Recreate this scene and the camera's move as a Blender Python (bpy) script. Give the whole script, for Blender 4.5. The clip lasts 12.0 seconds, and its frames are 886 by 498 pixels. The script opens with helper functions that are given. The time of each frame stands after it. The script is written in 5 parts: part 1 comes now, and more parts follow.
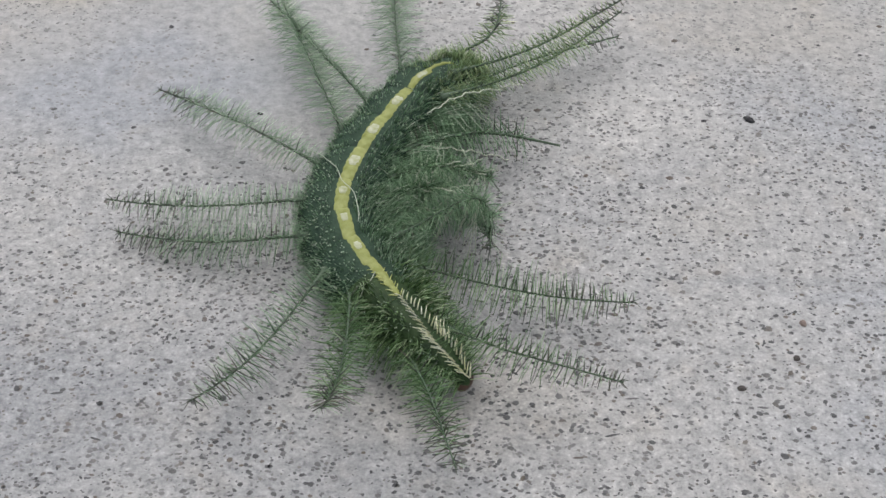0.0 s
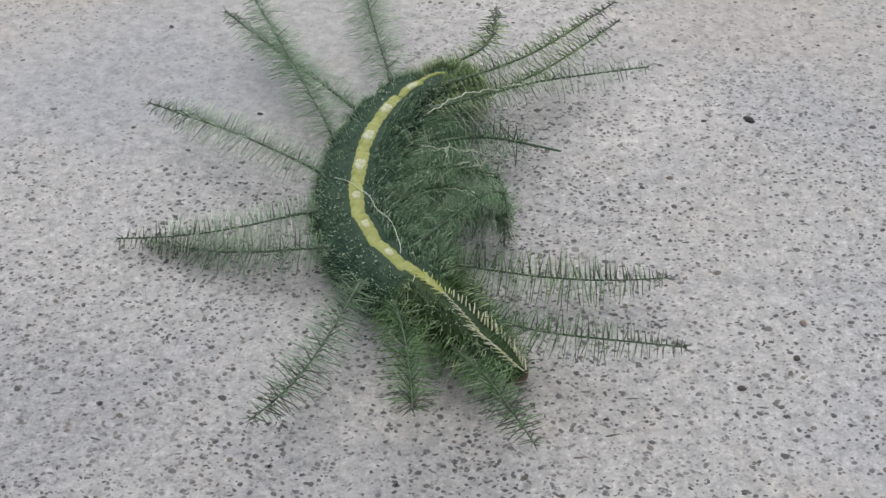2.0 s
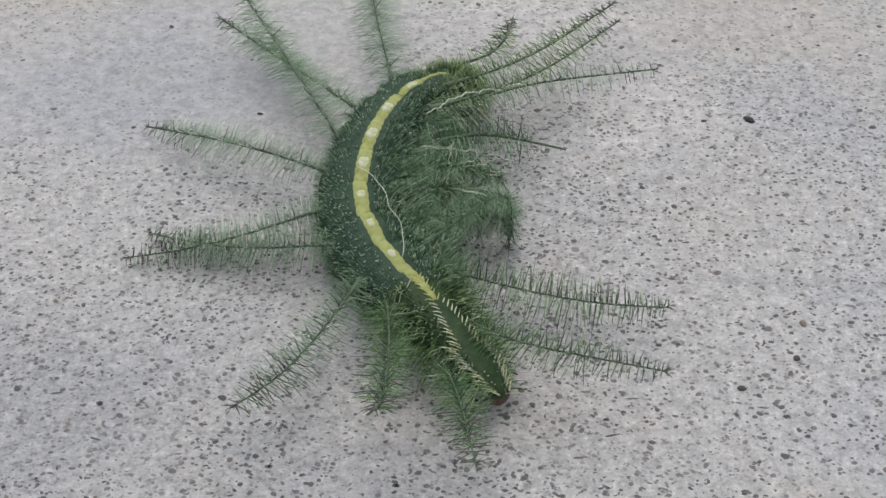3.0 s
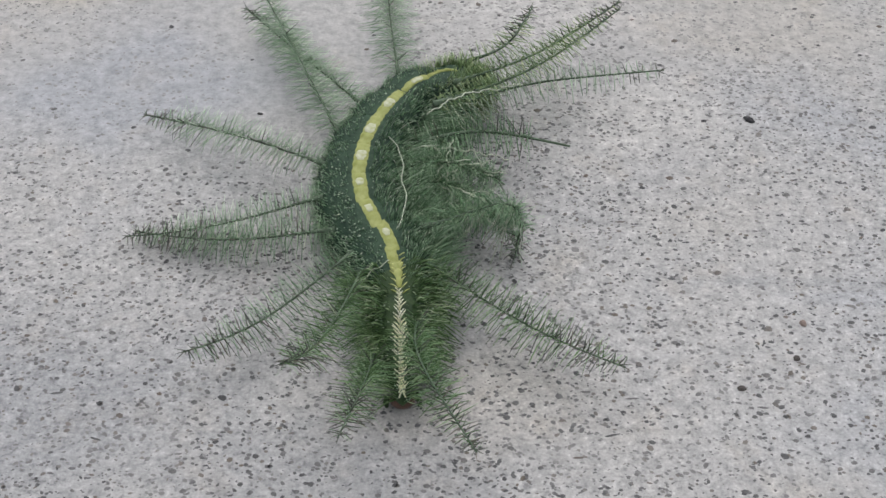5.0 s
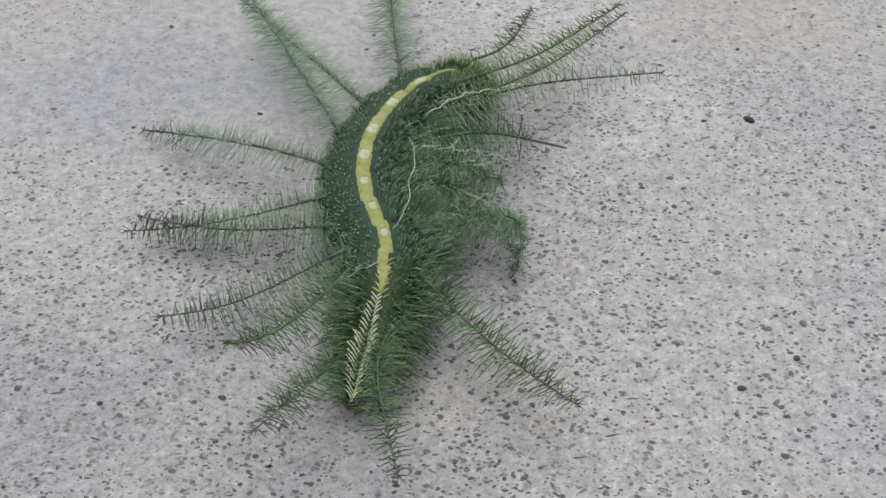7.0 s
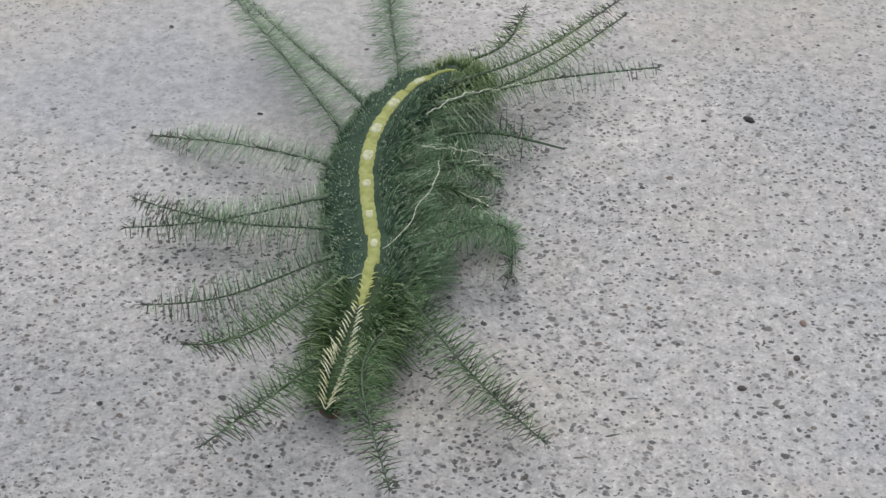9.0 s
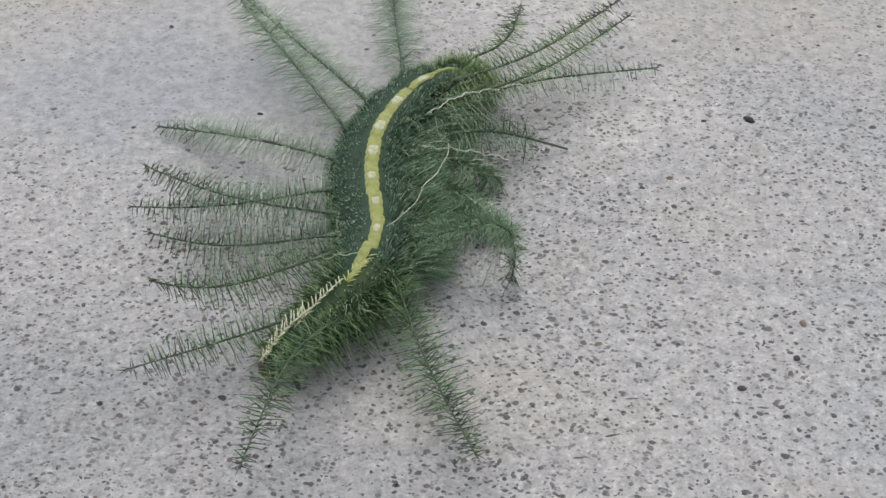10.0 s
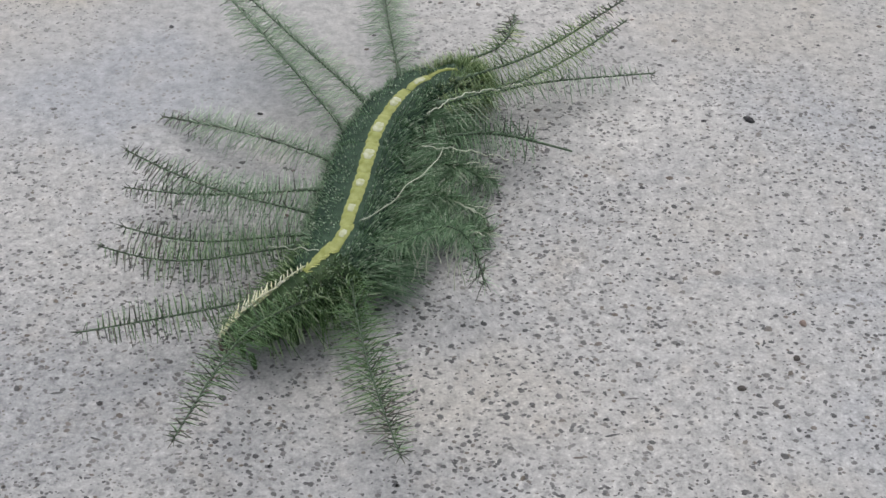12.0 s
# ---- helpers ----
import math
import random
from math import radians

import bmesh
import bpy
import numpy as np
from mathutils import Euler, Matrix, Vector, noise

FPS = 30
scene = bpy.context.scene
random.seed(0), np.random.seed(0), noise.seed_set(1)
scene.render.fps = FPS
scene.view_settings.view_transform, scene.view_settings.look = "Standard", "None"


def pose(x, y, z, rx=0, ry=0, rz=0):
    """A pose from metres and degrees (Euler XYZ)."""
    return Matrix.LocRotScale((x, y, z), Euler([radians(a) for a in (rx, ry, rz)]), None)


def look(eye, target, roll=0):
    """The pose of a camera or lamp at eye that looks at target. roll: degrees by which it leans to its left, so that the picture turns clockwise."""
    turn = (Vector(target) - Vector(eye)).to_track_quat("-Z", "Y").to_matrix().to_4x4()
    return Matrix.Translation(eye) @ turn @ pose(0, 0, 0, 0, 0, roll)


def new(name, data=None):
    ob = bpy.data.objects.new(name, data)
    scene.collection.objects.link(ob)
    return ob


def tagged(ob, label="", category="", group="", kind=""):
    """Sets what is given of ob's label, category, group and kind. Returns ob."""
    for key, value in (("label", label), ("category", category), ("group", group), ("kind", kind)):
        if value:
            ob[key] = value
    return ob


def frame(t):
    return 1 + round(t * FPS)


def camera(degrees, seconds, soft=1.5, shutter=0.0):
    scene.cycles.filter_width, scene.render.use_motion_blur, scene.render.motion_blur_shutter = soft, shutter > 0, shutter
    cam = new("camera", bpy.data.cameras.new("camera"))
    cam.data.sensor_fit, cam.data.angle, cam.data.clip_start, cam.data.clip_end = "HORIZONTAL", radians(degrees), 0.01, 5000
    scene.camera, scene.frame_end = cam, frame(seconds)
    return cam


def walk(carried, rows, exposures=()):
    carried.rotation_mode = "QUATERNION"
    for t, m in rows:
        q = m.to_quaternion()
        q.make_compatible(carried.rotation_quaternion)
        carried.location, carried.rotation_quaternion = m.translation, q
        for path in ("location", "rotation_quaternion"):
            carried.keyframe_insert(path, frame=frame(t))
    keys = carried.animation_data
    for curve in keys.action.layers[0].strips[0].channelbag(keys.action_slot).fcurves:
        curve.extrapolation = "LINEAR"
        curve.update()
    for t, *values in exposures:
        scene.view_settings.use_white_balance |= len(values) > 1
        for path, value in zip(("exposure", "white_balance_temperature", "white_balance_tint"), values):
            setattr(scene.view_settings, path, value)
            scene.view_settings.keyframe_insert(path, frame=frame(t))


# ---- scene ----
MM = 0.001
TILT, DIST = 48.0, 96.0
eye = (0.0, -DIST * MM * math.cos(radians(TILT)), DIST * MM * math.sin(radians(TILT)))
cam = camera(42.0, 12.0, soft=1.5)
walk(cam, [(0.0, look(eye, (0, 0, 0))), (12.0, look(eye, (0, 0, 0)))], exposures=[(0.0, 0.0, 6500, 10), (12.0, 0.0, 6500, 10)])

# ---- light: open shade under a bright sky ----
world = bpy.data.worlds.new("sky")
scene.world = world
world.use_nodes = True
wn = world.node_tree.nodes
sky = wn.new("ShaderNodeTexSky")
sky.sky_type, sky.sun_disc = "NISHITA", False
sky.sun_elevation, sky.sun_rotation = radians(71), radians(-11)
sky.air_density, sky.dust_density = 1.0, 4.0
veil = wn.new("ShaderNodeHueSaturation")  # thin cloud takes most of the blue out of the sky
veil.inputs["Saturation"].default_value = 0.27
world.node_tree.links.new(sky.outputs[0], veil.inputs["Color"])
world.node_tree.links.new(veil.outputs[0], wn["Background"].inputs[0])
wn["Background"].inputs[1].default_value = 0.138
sun_data = bpy.data.lights.new("sun", "SUN")
sun_data.energy, sun_data.angle, sun_data.color = 0.5, radians(120), (1.0, 0.95, 0.88)
sun = new("sun", sun_data)
sun.matrix_world = look((-0.06, 0.30, 0.93), (0, 0, 0))


# ---- materials ----
def material(name, rough=0.6, spec=0.4):
    m = bpy.data.materials.new(name)
    m.use_nodes = True
    b = m.node_tree.nodes["Principled BSDF"]
    b.inputs["Roughness"].default_value = rough
    b.inputs["Specular IOR Level"].default_value = spec
    return m, m.node_tree, b


def add(tree, kind, **values):
    n = tree.nodes.new(kind)
    for key, v in values.items():
        n.inputs[key].default_value = v
    return n


def ramp(tree, source, stops):
    n = tree.nodes.new("ShaderNodeValToRGB")
    e = n.color_ramp.elements
    while len(e) < len(stops):
        e.new(0.5)
    for el, (p, c) in zip(e, stops):
        el.position, el.color = p, (*c, 1.0)
    tree.links.new(source, n.inputs[0])
    return n.outputs[0]


def mixed(tree, how, fac, a, b):
    n = tree.nodes.new("ShaderNodeMix")
    n.data_type, n.blend_type = "RGBA", how
    for socket, v in ((n.inputs[0], fac), (n.inputs[6], a), (n.inputs[7], b)):
        if isinstance(v, bpy.types.NodeSocket):
            tree.links.new(v, socket)
        elif isinstance(v, (int, float)):
            socket.default_value = v
        else:
            socket.default_value = (*v, 1.0)
    return n.outputs[2]


def noise_of(tree, coords, scale, detail=3.0, rough=0.55):
    n = add(tree, "ShaderNodeTexNoise", Scale=scale, Detail=detail, Roughness=rough)
    tree.links.new(coords, n.inputs["Vector"])
    return n.outputs["Fac"]


def bump(tree, bsdf, height, strength, distance):
    n = add(tree, "ShaderNodeBump", Strength=strength, Distance=distance)
    tree.links.new(height, n.inputs["Height"])
    tree.links.new(n.outputs[0], bsdf.inputs["Normal"])


def coords_of(tree):
    return tree.nodes.new("ShaderNodeTexCoord").outputs["Object"]


def patch(t, warped, x, y, rx, ry, turn=0.0):
    """A soft patch of that place and size (in millimetres) on the concrete, 0 to 1."""
    m = t.nodes.new("ShaderNodeMapping")
    m.vector_type = "TEXTURE"
    m.inputs["Location"].default_value = (x * MM, y * MM, 0)
    m.inputs["Rotation"].default_value = (0, 0, radians(turn))
    m.inputs["Scale"].default_value = (rx * MM, ry * MM, 1.0)
    t.links.new(warped, m.inputs["Vector"])
    g = t.nodes.new("ShaderNodeTexGradient")
    g.gradient_type = "QUADRATIC_SPHERE"
    t.links.new(m.outputs[0], g.inputs[0])
    return ramp(t, g.outputs["Fac"], [(0.0, (0, 0, 0)), (0.45, (1, 1, 1))])


def concrete():
    m, t, b = material("worn_concrete", 0.85, 0.25)
    c = coords_of(t)
    wob = add(t, "ShaderNodeTexNoise", Scale=110.0, Detail=4.0)
    t.links.new(c, wob.inputs["Vector"])
    shift = t.nodes.new("ShaderNodeVectorMath")
    shift.operation = "MULTIPLY_ADD"
    t.links.new(wob.outputs["Color"], shift.inputs[0])
    shift.inputs[1].default_value = (0.014, 0.014, 0.0)
    shift.inputs[2].default_value = (-0.007, -0.007, 0.0)
    moved = t.nodes.new("ShaderNodeVectorMath")
    t.links.new(c, moved.inputs[0])
    t.links.new(shift.outputs[0], moved.inputs[1])
    w = moved.outputs[0]
    base = ramp(t, noise_of(t, c, 40, 4), [(0.3, (0.432, 0.434, 0.442)), (0.5, (0.47, 0.466, 0.462)), (0.7, (0.45, 0.453, 0.462))])
    for x, y, rx, ry, turn, tone, much in STAINS_AND_TINTS + SEAMS:
        base = mixed(t, "MIX", mixed(t, "MULTIPLY", 1.0, patch(t, c if ry < 2 else w, x, y, rx, ry, turn), (much, much, much)), base, tone)
    warm = ramp(t, noise_of(t, c, 150, 6, 0.68), [(0.54, (1, 1, 1)), (0.64, (1.01, 0.99, 0.965)), (0.76, (0.97, 0.935, 0.89))])
    base = mixed(t, "MULTIPLY", 1.0, base, warm)
    mottled = ramp(t, noise_of(t, c, 800, 5, 0.72), [(0.3, (0.72, 0.72, 0.73)), (0.5, (1, 1, 1)), (0.7, (1.24, 1.23, 1.22))])
    base = mixed(t, "MULTIPLY", 1.0, base, mottled)
    drawn = t.nodes.new("ShaderNodeMapping")
    drawn.inputs["Scale"].default_value = (0.85, 1.0, 1.0)
    t.links.new(c, drawn.inputs["Vector"])
    grit = ramp(t, noise_of(t, drawn.outputs[0], 2300, 2, 0.55), [(0.33, (0.72, 0.72, 0.73)), (0.43, (1.01, 1.01, 1.01)), (0.57, (1.04, 1.04, 1.04)), (0.7, (1.26, 1.26, 1.25))])
    film = patch(t, w, -26, 26, 46, 22)
    for x, y, rx, ry in ((20, 38, 80, 36), (-30, 46, 60, 30)):
        film = mixed(t, "LIGHTEN", 1.0, film, patch(t, w, x, y, rx, ry))
    grit = mixed(t, "MIX", mixed(t, "MULTIPLY", 1.0, film, (0.6, 0.6, 0.6)), grit, (1.02, 1.02, 1.02))
    base = mixed(t, "MULTIPLY", 1.0, base, grit)
    flecks = ramp(t, noise_of(t, drawn.outputs[0], 4700, 2, 0.6), [(0.3, (0.88, 0.88, 0.885)), (0.5, (1.01, 1.01, 1.01)), (0.68, (1.15, 1.15, 1.15))])
    flecks = mixed(t, "MIX", mixed(t, "MULTIPLY", 1.0, film, (0.7, 0.7, 0.7)), flecks, (1.01, 1.01, 1.01))
    base = mixed(t, "MULTIPLY", 1.0, base, flecks)
    t.links.new(base, b.inputs["Base Color"])
    bump(t, b, noise_of(t, c, 1600, 5, 0.7), 0.6, 0.0002)
    return m


# stains and tinted shade painted on the concrete: x, y, half sizes, turn, colour, strength
BLUISH, SLATE = (0.402, 0.418, 0.448), (0.365, 0.372, 0.385)
# TAN is warm concrete, yellowed for the green-tinted shade under the bristles
TAN, PALE_GREY = (0.495, 0.468, 0.425), (0.56, 0.55, 0.54)
# the palest tone only brightens the ground beside and behind the tail
STAINS_AND_TINTS = [(-29, 21, 26, 13, 8, BLUISH, 0.85), (40, 14, 20, 9, -15, BLUISH, 0.55), (34, -16, 18, 7, 8, BLUISH, 0.4), (-42, 40, 34, 8, 2, TAN, 0.8), (30, 31, 26, 10, -10, TAN, 0.45),
          (2, -17, 19, 8, 10, TAN, 0.36), (22, 5, 12, 5, 20, TAN, 0.2), (-34, -16, 32, 15, 5, SLATE, 0.9), (-8, -22, 26, 8, 4, SLATE, 0.55), (17, 17, 13, 9, 0, PALE_GREY, 0.9),
          (9, 32, 18, 8, 0, PALE_GREY, 0.7), (52, 40, 26, 9, -8, TAN, 0.6), (34, 50, 20, 7, 5, BLUISH, 0.5), (24, 40, 13, 5, 12, TAN, 0.5), (0, -13, 16, 6, 5, TAN, 0.35)]
SEAMS = [(29, -3.6, 17, 1, -1, SLATE, 0.55), (36, -5.4, 16, 1.6, -2, BLUISH, 0.4), (-28, -14.6, 9, 0.7, 3, SLATE, 0.5)]


def grain_stone():
    m, t, b = material("dark_grain", 0.75, 0.3)
    r = t.nodes.new("ShaderNodeNewGeometry").outputs["Random Per Island"]
    c = ramp(t, r, [(0.0, (0.10, 0.101, 0.105)), (0.4, (0.16, 0.16, 0.165)), (0.75, (0.225, 0.223, 0.223)), (0.93, (0.19, 0.165, 0.14)), (1.0, (0.25, 0.24, 0.235))])
    c = mixed(t, "MULTIPLY", 0.6, c, ramp(t, noise_of(t, coords_of(t), 5000, 2), [(0.3, (0.6, 0.6, 0.6)), (0.7, (1.2, 1.2, 1.2))]))
    # thin cement left over some of the grains
    o = coords_of(t)
    worn = ramp(t, noise_of(t, o, 130, 4, 0.6), [(0.48, (0, 0, 0)), (0.68, (0.7, 0.7, 0.7))])
    for x, y, rx, ry in ((-24, 24, 48, 22), (20, 38, 80, 36), (-30, 46, 60, 30)):
        worn = mixed(t, "LIGHTEN", 1.0, worn, mixed(t, "MULTIPLY", 1.0, patch(t, o, x, y, rx, ry), (0.72, 0.72, 0.72)))
    c = mixed(t, "MIX", worn, c, (0.37, 0.365, 0.36))
    t.links.new(c, b.inputs["Base Color"])
    return m


def chip_stone():
    m, t, b = material("stone_chip", 0.75, 0.3)
    r = t.nodes.new("ShaderNodeObjectInfo").outputs["Random"]
    c = ramp(t, r, [(0.0, (0.09, 0.092, 0.095)), (0.4, (0.145, 0.145, 0.147)), (0.8, (0.20, 0.197, 0.195)), (0.94, (0.16, 0.13, 0.11)), (1.0, (0.26, 0.25, 0.245))])
    c = mixed(t, "MULTIPLY", 0.6, c, ramp(t, noise_of(t, coords_of(t), 5000, 2), [(0.3, (0.6, 0.6, 0.6)), (0.7, (1.25, 1.25, 1.25))]))
    t.links.new(c, b.inputs["Base Color"])
    return m


def plain(name, low, high, scale, rough=0.55, spec=0.4, relief=0.0):
    """A surface whose colour wanders between two tones, with fine relief."""
    m, t, b = material(name, rough, spec)
    c = coords_of(t)
    big = noise_of(t, c, scale, 4, 0.6)
    t.links.new(ramp(t, big, [(0.3, low), (0.7, high)]), b.inputs["Base Color"])
    if relief:
        bump(t, b, noise_of(t, c, scale * 3, 3), 0.5, relief)
    return m


def hair(name, stops, rough=0.5, through_light=0.45):
    """Bristles: every one with its own tone; a little light passes through."""
    m, t, b = material(name, rough, 0.35)
    r = t.nodes.new("ShaderNodeNewGeometry").outputs["Random Per Island"]
    c = ramp(t, r, stops)
    t.links.new(c, b.inputs["Base Color"])
    glow = t.nodes.new("ShaderNodeBsdfTranslucent")
    t.links.new(c, glow.inputs[0])
    mix = t.nodes.new("ShaderNodeMixShader")
    mix.inputs[0].default_value = through_light
    t.links.new(b.outputs[0], mix.inputs[1])
    t.links.new(glow.outputs[0], mix.inputs[2])
    t.links.new(mix.outputs[0], t.nodes["Material Output"].inputs[0])
    return m


CONCRETE, GRAIN, CHIP = concrete(), grain_stone(), chip_stone()
SKIN = plain("dark_green_skin", (0.011, 0.034, 0.021), (0.043, 0.089, 0.051), 1100, 0.6, 0.3, 0.0002)
NECK_SKIN = plain("leaf_green_skin", (0.012, 0.034, 0.011), (0.044, 0.085, 0.026), 1200, 0.55, 0.3, 0.0002)
YELLOW = plain("yellow_band", (0.25, 0.285, 0.06), (0.43, 0.46, 0.18), 1300, 0.5, 0.35, 0.00002)
WHITE = plain("white_spot", (0.40, 0.43, 0.20), (0.66, 0.68, 0.56), 2200, 0.5, 0.35)
HEAD_SKIN = plain("brown_head", (0.045, 0.024, 0.016), (0.12, 0.062, 0.040), 1800, 0.4, 0.45)
RACHIS = plain("green_stalk", (0.075, 0.12, 0.075), (0.13, 0.18, 0.12), 1500, 0.5, 0.35)
GREEN_HAIR = hair("green_bristle", [(0.0, (0.184, 0.294, 0.186)), (0.5, (0.313, 0.458, 0.309)), (0.8, (0.476, 0.633, 0.447)), (1.0, (0.843, 0.930, 0.713))], 0.5, 0.35)
LEAF_HAIR = hair("leaf_green_bristle", [(0.0, (0.057, 0.121, 0.046)), (0.45, (0.185, 0.315, 0.128)), (0.75, (0.40, 0.56, 0.30)), (1.0, (0.80, 0.90, 0.64))], 0.5, 0.35)
NECK_HAIR = hair("dark_leaf_green_bristle", [(0.0, (0.085, 0.17, 0.065)), (0.5, (0.20, 0.345, 0.155)), (0.85, (0.37, 0.53, 0.28)), (1.0, (0.72, 0.80, 0.60))], 0.5, 0.35)
TAIL_HAIR = hair("yellow_green_bristle", [(0.0, (0.25, 0.37, 0.18)), (0.5, (0.43, 0.56, 0.31)), (0.85, (0.58, 0.69, 0.40)), (1.0, (0.86, 0.90, 0.64))], 0.5, 0.5)
FLANK_HAIR = hair("flank_bristle", [(0.0, (0.185, 0.31, 0.185)), (0.55, (0.33, 0.495, 0.325)), (0.88, (0.54, 0.72, 0.51)), (1.0, (0.900, 0.930, 0.850))], 0.5, 0.5)
DOWN_HAIR = hair("fine_down", [(0.0, (0.33, 0.52, 0.31)), (0.6, (0.45, 0.65, 0.41)), (1.0, (0.709, 0.827, 0.618))])
PALE_HAIR = hair("pale_bristle", [(0.0, (0.294, 0.414, 0.289)), (0.45, (0.476, 0.615, 0.459)), (0.75, (0.669, 0.795, 0.638)), (1.0, (0.892, 0.930, 0.818))], 0.5, 0.3)
DARK_HAIR = hair("dark_bristle", [(0.0, (0.13, 0.15, 0.125)), (0.6, (0.22, 0.235, 0.20)), (1.0, (0.33, 0.295, 0.26))])
YELLOW_HAIR = hair("pale_yellow_bristle", [(0.0, (0.50, 0.54, 0.14)), (1.0, (0.80, 0.82, 0.40))], 0.5, 0.1)
CREAM_HAIR = hair("cream_bristle", [(0.0, (0.86, 0.87, 0.55)), (0.6, (0.92, 0.92, 0.70)), (1.0, (0.94, 0.94, 0.82))], 0.5, 0.05)
PALE_DOT = hair("pale_dot", [(0.0, (0.15, 0.26, 0.17)), (0.5, (0.40, 0.52, 0.38)), (1.0, (0.82, 0.88, 0.72))], 0.5, 0.05)
SILK = plain("pale_silk", (0.55, 0.60, 0.47), (0.70, 0.73, 0.62), 3000, 0.5, 0.3)
BLACK_GRIT = plain("black_grit", (0.02, 0.02, 0.024), (0.05, 0.05, 0.055), 4000, 0.6, 0.4, 0.00003)
GREY_GRIT = plain("grey_brown_grit", (0.05, 0.045, 0.042), (0.11, 0.10, 0.092), 4000, 0.7, 0.3, 0.00003)
RED_GRIT = plain("red_grit", (0.19, 0.145, 0.125), (0.31, 0.25, 0.22), 4000, 0.7, 0.3, 0.00003)


# ---- building helpers: lengths in millimetres ----
def at(x, y, z, pitch, heading):
    return pose(x * MM, y * MM, z * MM, 0, pitch, heading)


def rolled(i, x, y, heading, roll):
    """A front piece of the body, turned about the line of its back."""
    return at(x, y, TOP[i], 0, heading) @ pose(0, 0, 0, roll, 0, 0) @ at(0, 0, -TOP[i], 0, 0)


def mesh_of(name, verts, faces, mat, smooth=True):
    me = bpy.data.meshes.new(name)
    me.from_pydata([(x * MM, y * MM, z * MM) for x, y, z in verts], [], faces)
    me.materials.append(mat)
    if smooth:
        me.shade_smooth()
    me.update()
    return me


def part(name, geo, mat, parent, label="", smooth=True):
    ob = new(name, mesh_of(name, geo[0], geo[1], mat, smooth))
    ob.parent = parent
    return tagged(ob, label)


def join(geo, verts, faces):
    n = len(geo[0])
    geo[0].extend(verts)
    geo[1].extend([tuple(i + n for i in f) for f in faces])


def tube(geo, points, radii, sides=3):
    """A closed tube along points, tapering by radii."""
    pts = [Vector(p) for p in points]
    verts, faces = [], []
    ref = Vector((0.31, 0.21, 0.93))
    for i, p in enumerate(pts):
        d = (pts[min(i + 1, len(pts) - 1)] - pts[max(i - 1, 0)]).normalized()
        u = d.cross(ref).normalized()
        v = d.cross(u)
        for k in range(sides):
            a = 2 * math.pi * k / sides
            verts.append(tuple(p + radii[i] * (math.cos(a) * u + math.sin(a) * v)))
    for i in range(len(pts) - 1):
        for k in range(sides):
            a, b = i * sides + k, i * sides + (k + 1) % sides
            faces.append((a, b, b + sides, a + sides))
    faces.append(tuple(range(sides))[::-1])
    faces.append(tuple(range((len(pts) - 1) * sides, len(pts) * sides)))
    join(geo, verts, faces)


def bristle(geo, root, way, length, radius, rng, droop=0.1):
    """One curved tapering hair."""
    root, way = Vector(root), Vector(way).normalized()
    bend = Vector((rng.uniform(-1, 1), rng.uniform(-1, 1), rng.uniform(-1, 1))) * 0.12 + Vector((0, 0, -droop))
    mid = root + way * length * 0.55 + bend * length * 0.15
    tip = root + way * length + bend * length * 0.6
    tube(geo, (root, mid, tip), (radius, radius * 0.8, radius * 0.4))


# ---- ground ----
def build_ground():
    near = [-0.3, -0.1, -0.05, -0.025, 0.0, 0.025, 0.05, 0.1, 0.3]
    lines = [-200, -30, -5, -1.2] + near + [1.2, 5, 30, 200]
    n = len(lines)
    verts = [(x / MM, y / MM, 0) for y in lines for x in lines]
    faces = [(j * n + i, j * n + i + 1, (j + 1) * n + i + 1, (j + 1) * n + i) for j in range(n - 1) for i in range(n - 1)]
    ob = new("ground", mesh_of("ground", verts, faces, CONCRETE, False))
    return tagged(ob, "worn pale grey concrete with warm and bluish patches", "concrete floor", kind="structure")


def build_grains():
    """The dark sand grains that show in the concrete, thick in some places and thin in others."""
    rng = random.Random(5)
    verts, faces = [], []
    placed = 0
    while placed < 34000:
        x, y = rng.uniform(-62, 62), rng.uniform(-32, 72)
        thick = noise.noise(Vector((x * 0.045, y * 0.045, 3.1))) + 0.5 * noise.noise(Vector((x * 0.16, y * 0.16, 9.7)))
        smooth_film = 0.4 if (x < -4 and y > 4 - 0.25 * x) else -0.12 if y < 0 and x < 12 else 0.0
        if rng.random() > 0.62 + 0.55 * thick - smooth_film:
            continue
        placed += 1
        r = 0.075 + 0.165 * rng.random() ** 1.6
        if rng.random() < 0.03:
            r *= 1.35
        sides = rng.choice((5, 6, 7))
        turn, flat = rng.uniform(0, 6.28), rng.uniform(0.45, 0.95)
        start = len(verts)
        spin = rng.gauss(0.0, 0.45)
        for ring, z in ((1.0, -0.01), (0.72, 0.022)):
            for k in range(sides):
                a = turn + 6.283 * k / sides
                rr = r * ring * rng.uniform(0.65, 1.3)
                px, py = rr * math.cos(a) * 1.15, rr * math.sin(a) * flat
                verts.append((x + px * math.cos(spin) - py * math.sin(spin), y + px * math.sin(spin) + py * math.cos(spin), z))
        for k in range(sides):
            k2 = (k + 1) % sides
            faces.append((start + k, start + k2, start + sides + k2, start + sides + k))
        faces.append(tuple(start + sides + k for k in range(sides)))
    ob = new("sand_grains", mesh_of("sand_grains", verts, faces, GRAIN, False))
    return tagged(ob, "small dark sand grains showing in pale concrete", "sand grains", kind="stuff")


